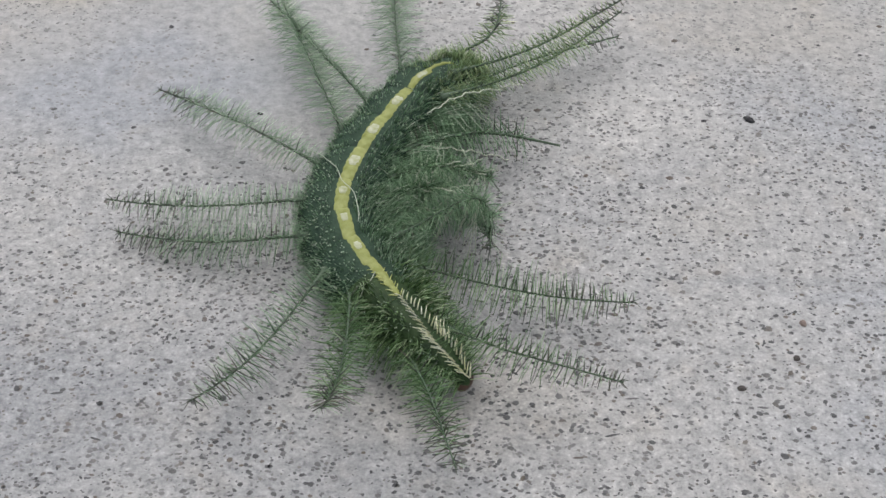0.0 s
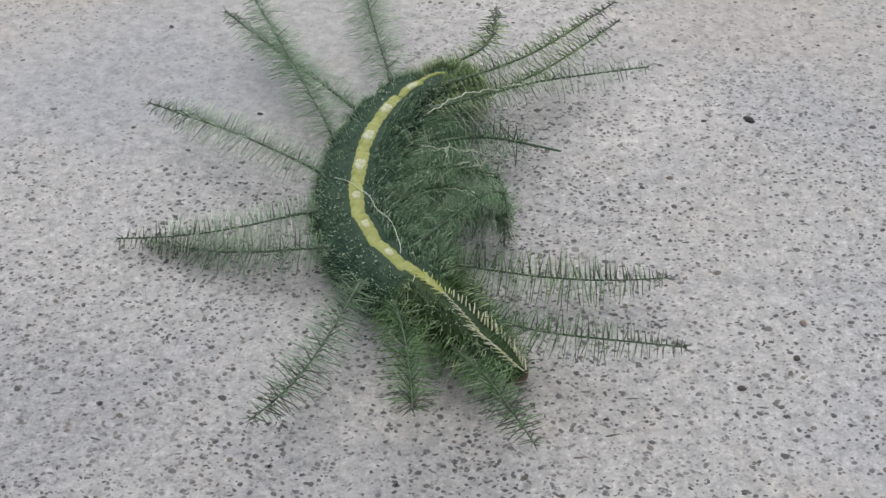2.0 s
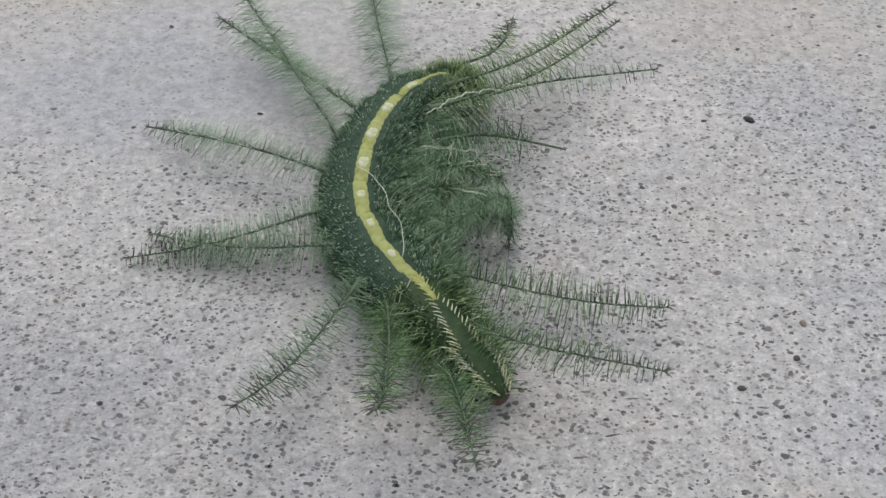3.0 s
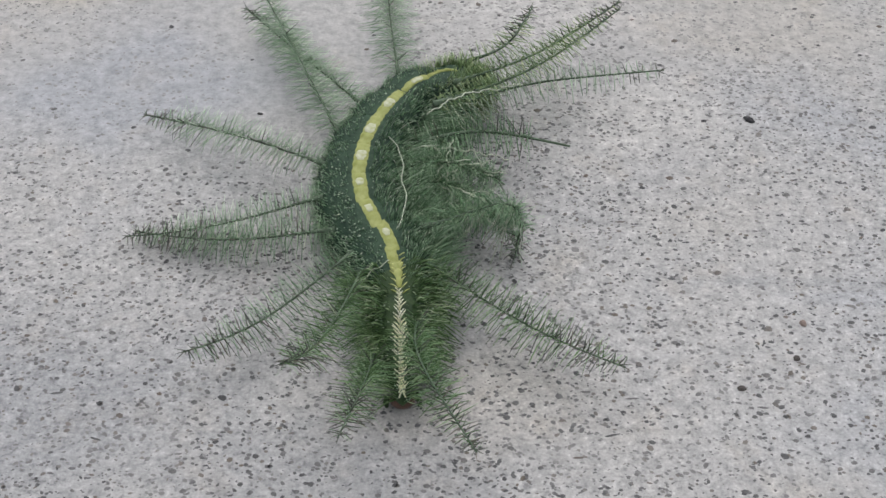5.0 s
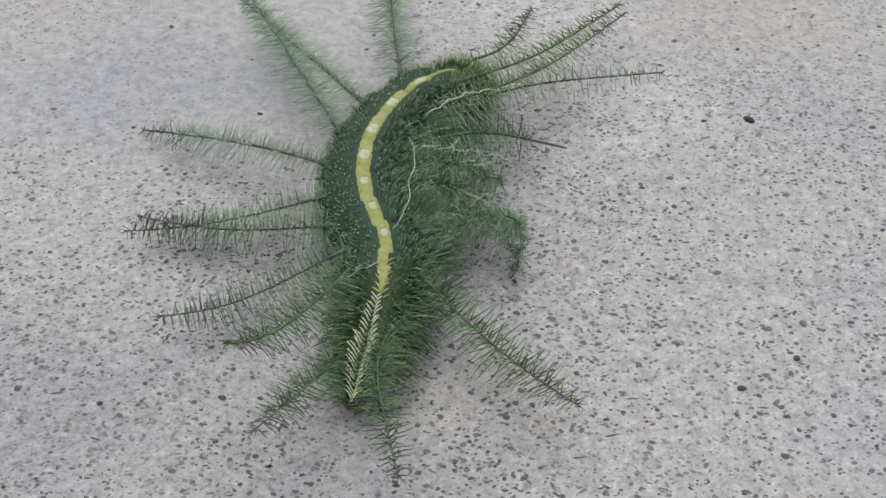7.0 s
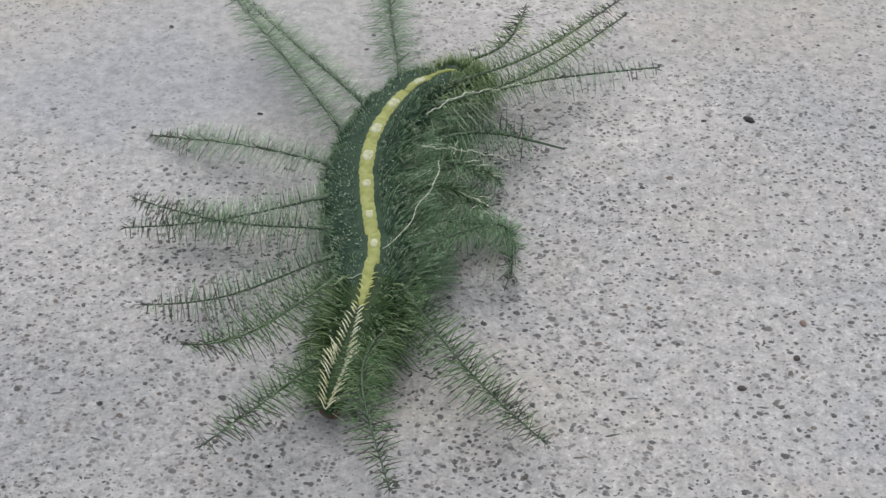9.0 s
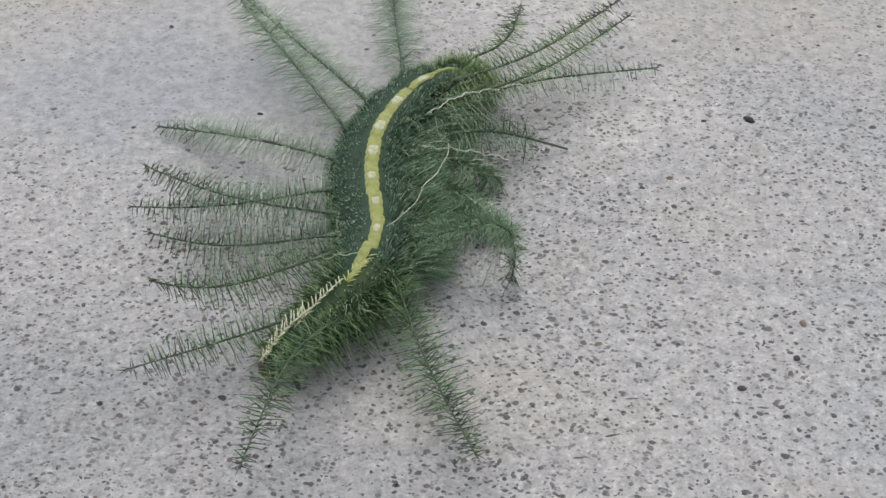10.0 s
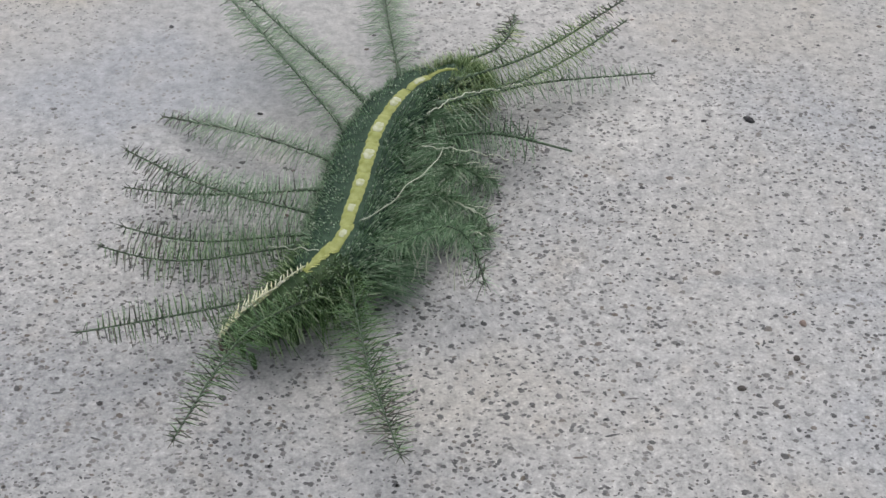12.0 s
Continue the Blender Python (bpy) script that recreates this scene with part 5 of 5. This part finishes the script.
    walk(spines["seven_left"], [(0, at(2.57, -10.33, 4.66, 23.73, 14.29)), (0.5, at(3.33, -10.17, 4.66, 25.30, 17.28)), (1, at(4.04, -10.36, 4.66, 27.08, 20.96)), (1.5, at(4.78, -10.77, 4.66, 28.46, 26.42)), (2, at(4.7, -10.53, 4.66, 28.56, 27.40)), (2.5, at(5.19, -11.1, 4.66, 29.40, 28.49)), (3, at(5.1, -10.94, 4.66, 29.43, 27.19)), (3.2, at(5.24, -11.28, 4.66, 29.38, 30.25)), (4.8, at(4.85, -9.63, 4.66, 30.37, 10.48)), (5, at(4.85, -9.19, 4.66, 30.32, 5.16)), (5.2, at(4.98, -8.85, 4.66, 29.75, -5.12)), (5.5, at(5.17, -8.51, 4.66, 29.33, 2.51)), (6, at(5.04, -9.26, 4.66, 29.88, -3.50)), (6.5, at(4.86, -11.2, 4.66, 30.16, 14.91)), (7, at(4.84, -9.88, 4.66, 30.38, -0.45)), (7.2, at(4.93, -9.62, 4.66, 30.39, -4.08)), (8.8, at(4.26, -11.21, 4.66, 28.88, 3.13)), (9, at(4.13, -11.41, 4.66, 28.19, 3.17)), (9.5, at(4.24, -10.79, 4.66, 27.78, -4.09)), (10, at(4.22, -10.26, 4.66, 26.27, -9.05)), (10.5, at(3.94, -10.62, 4.66, 24.52, -7.94)), (11, at(2.63, -12.24, 4.66, 7.97, -11.17)), (11.5, at(1.66, -12.44, 4.66, 6.63, -12.02)), (12, at(1.4, -11.56, 4.66, 9.62, -15.78))])
    walk(spines["six_left"], [(0, at(1.77, -8.02, 3.38, -1.33, 4.99)), (0.5, at(2.39, -7.99, 3.38, -1.35, 6.05)), (1, at(2.85, -8.39, 3.38, -0.73, 7.9)), (1.5, at(3.31, -8.69, 3.38, 0.5, 11.23)), (2, at(3.3, -8.2, 3.38, 1.75, 8.08)), (2.5, at(3.8, -8.61, 3.38, 3.06, 10.49)), (3, at(3.75, -8.19, 3.38, 4.36, 9.9)), (3.2, at(3.85, -8.55, 3.38, 5, 12.89)), (4.8, at(3.62, -6.98, 3.38, 4.94, -1.37)), (5, at(3.54, -6.58, 3.38, 4.77, -3.79)), (5.2, at(3.64, -5.98, 3.38, 4.67, -7.3)), (5.5, at(3.76, -5.21, 3.38, 5.14, -11.19)), (6, at(3.71, -6.1, 3.38, 5.24, -6)), (6.5, at(3.83, -7.72, 3.38, 6.19, 0.51)), (7, at(3.91, -6.67, 3.38, 6.91, -5.67)), (7.2, at(3.96, -6.22, 3.38, 7.31, -4.52)), (8.8, at(3.82, -7.82, 3.38, 12.76, 3.11)), (9, at(3.79, -8.07, 3.38, 14.61, 6.56)), (9.5, at(3.95, -7.44, 3.38, 17.66, 7.19)), (10, at(4.24, -6.66, 3.38, 21.24, 7.01)), (10.5, at(4.13, -7.08, 3.38, 21.39, 10.15)), (11, at(3.1, -8.88, 3.38, 19.01, 16.43)), (11.5, at(2.27, -9.03, 3.38, 15.65, 13.99)), (12, at(2.24, -8.4, 3.38, 16.1, 12.29))])
    walk(spines["five_left"], [(0, at(1.57, -6.05, 4.13, 3.03, 9.32)), (0.5, at(2.04, -5.99, 4.13, 3.82, 9.84)), (1, at(2.33, -6.29, 4.13, 5.27, 13.57)), (1.5, at(2.6, -6.44, 4.13, 6.76, 16.3)), (2, at(2.67, -6.06, 4.13, 9.05, 14.48)), (2.5, at(2.99, -6.32, 4.13, 10.65, 17.2)), (3, at(3.03, -5.89, 4.13, 12.23, 15.56)), (3.2, at(3.07, -5.99, 4.13, 12.93, 17.09)), (4.8, at(2.87, -4.74, 4.13, 13.64, 3.12)), (5, at(2.86, -4.4, 4.13, 13.55, 0.54)), (5.2, at(2.92, -3.98, 4.13, 13.47, -2.62)), (5.5, at(2.92, -3.47, 4.13, 14.1, -6.69)), (6, at(2.96, -4.02, 4.13, 15.65, -1.11)), (6.5, at(3.17, -5.12, 4.13, 17.56, 7.4)), (7, at(3.22, -4.33, 4.13, 19.17, 2.79)), (7.2, at(3.2, -4.07, 4.13, 19.82, 1.47)), (8.8, at(3.44, -4.78, 4.13, 24.83, 9.43)), (9, at(3.45, -4.89, 4.13, 25.97, 11.86)), (9.5, at(3.57, -4.48, 4.13, 28.19, 9.29)), (10, at(3.82, -3.92, 4.13, 31.5, 3.07)), (10.5, at(3.87, -4.09, 4.13, 31.93, 3.41)), (11, at(3.32, -5.63, 4.13, 24.13, 6.4)), (11.5, at(2.79, -5.94, 4.13, 20.67, 4.67)), (12, at(2.85, -5.59, 4.13, 20.42, 2.26))])
    walk(spines["four_left"], [(0, at(2.15, -3.4, 4.21, 3.17, 4.15)), (0.5, at(2.48, -3.29, 4.21, 3.92, 5.53)), (1, at(2.64, -3.52, 4.21, 4.61, 7.78)), (1.5, at(2.68, -3.57, 4.21, 5.26, 8.77)), (2, at(2.8, -3.29, 4.21, 5.94, 5)), (2.5, at(3, -3.49, 4.21, 6.64, 7.06)), (3, at(3.07, -2.98, 4.21, 7.37, 4.39)), (3.2, at(3.07, -3.12, 4.21, 7.36, 5.29)), (4.8, at(2.89, -2.32, 4.21, 7.17, -0.9)), (5, at(2.84, -2.2, 4.21, 7.13, -1.67)), (5.2, at(2.83, -1.97, 4.21, 7.11, -3.13)), (5.5, at(2.87, -1.76, 4.21, 7.77, -3.82)), (6, at(2.84, -2.01, 4.21, 8.46, -1.58)), (6.5, at(3.1, -2.44, 4.21, 10.01, 1.66)), (7, at(3.12, -2.05, 4.21, 11.32, 0.46)), (7.2, at(3.12, -1.99, 4.21, 12.57, 1.4)), (8.8, at(3.36, -2.16, 4.21, 16.77, 6.78)), (9, at(3.4, -2.18, 4.21, 18.02, 8.29)), (9.5, at(3.53, -1.9, 4.21, 20.32, 8.66)), (10, at(3.8, -1.53, 4.21, 23.87, 9.47)), (10.5, at(3.85, -1.7, 4.21, 24.47, 11.49)), (11, at(3.58, -2.39, 4.21, 22.62, 13.72)), (11.5, at(3.28, -2.66, 4.21, 21.5, 14.09)), (12, at(3.4, -2.35, 4.21, 22.75, 12.97))])
    walk(spines["three_left"], [(0, at(3.38, 0.17, 4.21, 13.46, 16.98)), (0.5, at(3.44, 0.12, 4.21, 14.04, 19.81)), (1, at(3.22, -0.13, 4.21, 13.55, 20.91)), (1.5, at(3.01, -0.37, 4.21, 12.63, 20.72)), (2, at(3.18, -0.19, 4.21, 12.73, 14.55)), (2.5, at(3.41, -0.28, 4.21, 11.71, 15.2)), (3, at(3.47, 0.15, 4.21, 11.95, 13.16)), (3.2, at(3.52, 0.01, 4.21, 11.62, 13.33)), (4.8, at(3.27, 0.52, 4.21, 7.79, 9.01)), (5, at(3.26, 0.55, 4.21, 7.38, 8.13)), (5.2, at(3.25, 0.53, 4.21, 7.37, 8.2)), (5.5, at(3.24, 0.59, 4.21, 8.16, 8.58)), (6, at(3.24, 0.51, 4.21, 9.93, 10.25)), (6.5, at(3.39, 0.27, 4.21, 11.12, 11.71)), (7, at(3.45, 0.49, 4.21, 11.87, 12.57)), (7.2, at(3.45, 0.56, 4.21, 12.23, 12.69)), (8.8, at(3.75, 0.53, 4.21, 14.34, 14.64)), (9, at(3.8, 0.62, 4.21, 15.09, 15.15)), (9.5, at(3.89, 0.82, 4.21, 15.56, 14.85)), (10, at(4.08, 0.99, 4.21, 15.7, 14.29)), (10.5, at(4.18, 0.84, 4.21, 15.79, 14.69)), (11, at(4.04, 0.6, 4.21, 15.24, 15.06)), (11.5, at(3.84, 0.5, 4.21, 13.84, 12.96)), (12, at(3.93, 0.72, 4.21, 12.49, 10.55))])
    walk(spines["two_left"], [(0, at(4.99, 5.18, 2.93, 2.33, 35.70)), (0.5, at(4.68, 5.51, 2.93, 4.15, 28.78)), (1, at(4.29, 5.13, 2.93, 3.87, 25.37)), (1.5, at(4.07, 4.52, 2.93, 0.45, 21.96)), (2, at(4.10, 4.16, 2.93, -1.12, 20.52)), (2.5, at(4.08, 4.17, 2.93, -2.38, 21.37)), (3, at(4.23, 4.37, 2.93, -2.84, 16.90)), (3.2, at(4.24, 4.32, 2.93, -3.11, 16.53)), (4.8, at(4.27, 4.80, 2.93, -3.50, 14.38)), (5, at(4.28, 4.82, 2.93, -4.06, 13.77)), (5.2, at(4.28, 4.89, 2.93, -4.61, 13.20)), (5.5, at(4.31, 4.95, 2.93, -4.85, 13.48)), (6, at(4.30, 4.78, 2.93, -4.30, 13.83)), (6.5, at(4.39, 4.60, 2.93, -3.46, 14.88)), (7, at(4.51, 4.79, 2.93, -2.67, 14.83)), (7.2, at(4.50, 4.85, 2.93, -2.39, 14.96)), (8.8, at(4.71, 4.87, 2.93, -2.00, 17.45)), (9, at(4.72, 4.89, 2.93, -1.46, 18.00)), (9.5, at(4.85, 5.11, 2.93, -0.42, 17.51)), (10, at(5.00, 5.18, 2.93, 0.44, 19.52)), (10.5, at(5.06, 5.06, 2.93, 1.27, 20.98)), (11, at(4.97, 4.90, 2.93, 1.56, 22.70)), (11.5, at(4.82, 4.89, 2.93, 2.35, 21.80)), (12, at(4.87, 5.07, 2.93, 2.28, 20.09))])
    walk(spines["one_left"], [(0, at(6.48, 4.59, 6.22, 2.96, 38.97)), (0.5, at(5.88, 4.63, 6.22, 2.54, 36.85)), (1, at(5.51, 3.95, 6.22, 1.55, 37.78)), (1.5, at(5.38, 3.21, 6.22, 1.32, 38.07)), (2, at(5.55, 3.01, 6.22, 1.58, 37.19)), (2.5, at(5.33, 3.02, 6.22, 2.04, 38.54)), (3, at(5.51, 3.11, 6.22, 1.60, 36.90)), (3.2, at(5.51, 3.05, 6.22, 1.35, 36.83)), (4.8, at(5.88, 3.62, 6.22, -0.09, 35.88)), (5, at(5.81, 3.69, 6.22, -0.18, 37.88)), (5.2, at(5.83, 3.73, 6.22, 0.07, 38.03)), (5.5, at(5.86, 3.80, 6.22, 0.05, 38.67)), (6, at(5.97, 3.74, 6.22, 0.54, 38.68)), (6.5, at(5.91, 3.37, 6.22, 1.02, 39.11)), (7, at(6.08, 3.55, 6.22, 1.06, 37.48)), (7.2, at(6.08, 3.56, 6.22, 0.80, 37.89)), (8.8, at(6.08, 3.51, 6.22, 0.61, 36.71)), (9, at(6.06, 3.58, 6.22, 0.61, 36.56)), (9.5, at(6.14, 3.71, 6.22, 0.61, 36.24)), (10, at(6.36, 3.89, 6.22, 0.85, 35.96)), (10.5, at(6.44, 3.84, 6.22, 1.34, 36.28)), (11, at(6.31, 3.63, 6.22, 1.58, 36.51)), (11.5, at(6.12, 3.47, 6.22, 2.85, 35.93)), (12, at(6.12, 3.63, 6.22, 2.33, 36.31))])
    walk(spines["tail_left"], [(0, at(7.39, 9.24, 5.10, 0.31, 34.45)), (0.5, at(6.64, 8.61, 5.10, -0.34, 34.05)), (1, at(6.67, 8.20, 5.10, -0.02, 36.22)), (1.5, at(6.73, 7.72, 5.10, 0.30, 37.26)), (2, at(6.88, 7.74, 5.10, 0.85, 37.59)), (2.5, at(6.79, 7.58, 5.10, 1.65, 37.98)), (3, at(6.90, 7.51, 5.10, 0.51, 37.71)), (3.2, at(6.97, 7.54, 5.10, 0.25, 37.12)), (4.8, at(7.49, 7.96, 5.10, 1.43, 37.06)), (5, at(7.51, 7.91, 5.10, 1.53, 38.18)), (5.2, at(7.53, 7.86, 5.10, 1.85, 38.99)), (5.5, at(7.51, 7.82, 5.10, 2.18, 39.31)), (6, at(7.55, 7.88, 5.10, 2.17, 39.04)), (6.5, at(7.56, 7.59, 5.10, 2.41, 38.86)), (7, at(7.61, 7.90, 5.10, 2.38, 38.26)), (7.2, at(7.68, 8.01, 5.10, 2.01, 37.83)), (8.8, at(7.63, 7.95, 5.10, 0.79, 38.20)), (9, at(7.61, 7.90, 5.10, 0.71, 38.30)), (9.5, at(7.64, 7.95, 5.10, 0.71, 38.08)), (10, at(7.67, 8.16, 5.10, 0.60, 37.82)), (10.5, at(7.70, 8.22, 5.10, 0.98, 38.10)), (11, at(7.66, 8.09, 5.10, 1.13, 38.22)), (11.5, at(7.61, 8.00, 5.10, 2.24, 37.50)), (12, at(7.66, 8.17, 5.10, 1.35, 37.65))])
    # the loose thread that the swinging front drags over the back
    walk(loose_thread, [(0, at(-0.10, -9.85, 5.9, -7, -64.91)), (0.5, at(1.18, -11.17, 5.9, -7, -61.83)), (1, at(2.44, -12.34, 5.9, -7, -57.20)), (1.5, at(3.01, -12.46, 5.9, -7, -52.10)), (2, at(3.29, -13.10, 5.8, -4, -59.59)), (2.5, at(3.63, -13.1, 5.75, 0, -62.05)), (3, at(3.42, -13.39, 5.75, 0, -70)), (3.2, at(3.52, -13.96, 5.75, 0, -69.98)), (4.8, at(2.47, -10.45, 5.75, 0, -81.45)), (5, at(2.91, -10.45, 5.75, 0, -86.21)), (5.2, at(2.99, -10.15, 5.75, 0, -95.43)), (5.5, at(3.12, -9.85, 5.75, 0, -97.84)), (6, at(2.99, -10.15, 5.75, 0, -91.67)), (6.5, at(2.66, -12.23, 5.75, 0, -90.77)), (7, at(2.6, -10.45, 5.75, 0, -96.76)), (7.2, at(2.77, -10.27, 5.75, 0, -95.66)), (8.8, at(2.09, -12.23, 5.75, 0, -114.56)), (9, at(1.89, -12.52, 5.75, 0, -115.15)), (9.5, at(2.06, -11.23, 5.75, 0, -113.07)), (10, at(2.11, -10.15, 5.75, 0, -118.76)), (10.5, at(2.03, -10.27, 5.75, 0, -119.5)), (11, at(0.3, -10.87, 5.75, 0, -110.88)), (11.5, at(-0.4, -10.03, 5.75, 0, -119.6)), (12, at(0.01, -9.54, 5.75, 0, -129.37))])
    # the two rows of cream bristles part and close
    walk(combs[10, -1], [(0, rolled(10, -0.01, 0.32, 5.09, -20.8)), (0.5, rolled(10, -0.01, 0.35, 5.48, -22.4)), (1, rolled(10, 0, 0.05, 0.78, -3.2)), (1.5, rolled(10, 0, 0.05, 0.78, -3.2)), (2, rolled(10, 0, 0.2, 3.13, -12.8)), (2.5, rolled(10, 0, -0.2, -3.13, 0)), (3, rolled(10, 0, -0.1, -1.57, 0)), (3.2, rolled(10, 0, -0.15, -2.35, 0)), (4.8, rolled(10, -0.02, 0.45, 7.04, -28.8)), (5, rolled(10, -0.03, 0.55, 8.77, -35.84)), (5.2, rolled(10, -0.03, 0.55, 8.77, -35.84)), (5.5, rolled(10, -0.03, 0.55, 8.77, -35.84)), (6, rolled(10, -0.02, 0.4, 6.26, -25.6)), (6.5, rolled(10, -0.01, 0.22, 3.52, -14.4)), (7, rolled(10, -0.02, 0.4, 6.26, -25.6)), (7.2, rolled(10, -0.02, 0.45, 7.04, -28.8)), (8.8, rolled(10, -0.01, 0.27, 4.3, -17.6)), (9, rolled(10, -0.01, 0.3, 4.7, -19.2)), (9.5, rolled(10, -0.02, 0.45, 7.04, -28.8)), (10, rolled(10, -0.03, 0.49, 7.83, -32)), (10.5, rolled(10, -0.02, 0.47, 7.44, -30.4)), (11, rolled(10, -0.01, 0.3, 4.7, -19.2)), (11.5, rolled(10, -0.01, 0.35, 5.48, -22.4)), (12, rolled(10, -0.03, 0.49, 7.83, -32))])
    walk(combs[10, 1], [(0, rolled(10, -0.01, -0.32, -5.09, 20.8)), (0.5, rolled(10, -0.01, -0.35, -5.48, 22.4)), (1, rolled(10, 0, -0.05, -0.78, 3.2)), (1.5, rolled(10, 0, -0.05, -0.78, 3.2)), (2, rolled(10, 0, -0.2, -3.13, 12.8)), (2.5, rolled(10, 0, 0.2, 3.13, 0)), (3, rolled(10, 0, 0.1, 1.57, 0)), (3.2, rolled(10, 0, 0.15, 2.35, 0)), (4.8, rolled(10, -0.02, -0.45, -7.04, 28.8)), (5, rolled(10, -0.03, -0.55, -8.77, 35.84)), (5.2, rolled(10, -0.03, -0.55, -8.77, 35.84)), (5.5, rolled(10, -0.03, -0.55, -8.77, 35.84)), (6, rolled(10, -0.02, -0.4, -6.26, 25.6)), (6.5, rolled(10, -0.01, -0.22, -3.52, 14.4)), (7, rolled(10, -0.02, -0.4, -6.26, 25.6)), (7.2, rolled(10, -0.02, -0.45, -7.04, 28.8)), (8.8, rolled(10, -0.01, -0.27, -4.3, 17.6)), (9, rolled(10, -0.01, -0.3, -4.7, 19.2)), (9.5, rolled(10, -0.02, -0.45, -7.04, 28.8)), (10, rolled(10, -0.03, -0.49, -7.83, 32)), (10.5, rolled(10, -0.02, -0.47, -7.44, 30.4)), (11, rolled(10, -0.01, -0.3, -4.7, 19.2)), (11.5, rolled(10, -0.01, -0.35, -5.48, 22.4)), (12, rolled(10, -0.03, -0.49, -7.83, 32))])
    walk(combs[11, -1], [(0, rolled(11, 0, 0.56, 0.7, -20.8)), (0.5, rolled(11, 0, 0.61, 0.75, -22.4)), (1, rolled(11, 0, 0.09, 0.11, -3.2)), (1.5, rolled(11, 0, 0.09, 0.11, -3.2)), (2, rolled(11, 0, 0.35, 0.43, -12.8)), (2.5, rolled(11, 0, -0.35, -0.43, 0)), (3, rolled(11, 0, -0.17, -0.21, 0)), (3.2, rolled(11, 0, -0.26, -0.32, 0)), (4.8, rolled(11, 0, 0.78, 0.97, -28.8)), (5, rolled(11, 0, 0.97, 1.2, -35.84)), (5.2, rolled(11, 0, 0.97, 1.2, -35.84)), (5.5, rolled(11, 0, 0.97, 1.2, -35.84)), (6, rolled(11, 0, 0.69, 0.86, -25.6)), (6.5, rolled(11, 0, 0.39, 0.48, -14.4)), (7, rolled(11, 0, 0.69, 0.86, -25.6)), (7.2, rolled(11, 0, 0.78, 0.97, -28.8)), (8.8, rolled(11, 0, 0.48, 0.59, -17.6)), (9, rolled(11, 0, 0.52, 0.64, -19.2)), (9.5, rolled(11, 0, 0.78, 0.97, -28.8)), (10, rolled(11, 0, 0.86, 1.07, -32)), (10.5, rolled(11, 0, 0.82, 1.02, -30.4)), (11, rolled(11, 0, 0.52, 0.64, -19.2)), (11.5, rolled(11, 0, 0.61, 0.75, -22.4)), (12, rolled(11, 0, 0.86, 1.07, -32))])
    walk(combs[11, 1], [(0, rolled(11, 0, -0.56, -0.7, 20.8)), (0.5, rolled(11, 0, -0.61, -0.75, 22.4)), (1, rolled(11, 0, -0.09, -0.11, 3.2)), (1.5, rolled(11, 0, -0.09, -0.11, 3.2)), (2, rolled(11, 0, -0.35, -0.43, 12.8)), (2.5, rolled(11, 0, 0.35, 0.43, 0)), (3, rolled(11, 0, 0.17, 0.21, 0)), (3.2, rolled(11, 0, 0.26, 0.32, 0)), (4.8, rolled(11, 0, -0.78, -0.97, 28.8)), (5, rolled(11, 0, -0.97, -1.2, 35.84)), (5.2, rolled(11, 0, -0.97, -1.2, 35.84)), (5.5, rolled(11, 0, -0.97, -1.2, 35.84)), (6, rolled(11, 0, -0.69, -0.86, 25.6)), (6.5, rolled(11, 0, -0.39, -0.48, 14.4)), (7, rolled(11, 0, -0.69, -0.86, 25.6)), (7.2, rolled(11, 0, -0.78, -0.97, 28.8)), (8.8, rolled(11, 0, -0.48, -0.59, 17.6)), (9, rolled(11, 0, -0.52, -0.64, 19.2)), (9.5, rolled(11, 0, -0.78, -0.97, 28.8)), (10, rolled(11, 0, -0.86, -1.07, 32)), (10.5, rolled(11, 0, -0.82, -1.02, 30.4)), (11, rolled(11, 0, -0.52, -0.64, 19.2)), (11.5, rolled(11, 0, -0.61, -0.75, 22.4)), (12, rolled(11, 0, -0.86, -1.07, 32))])


motions()
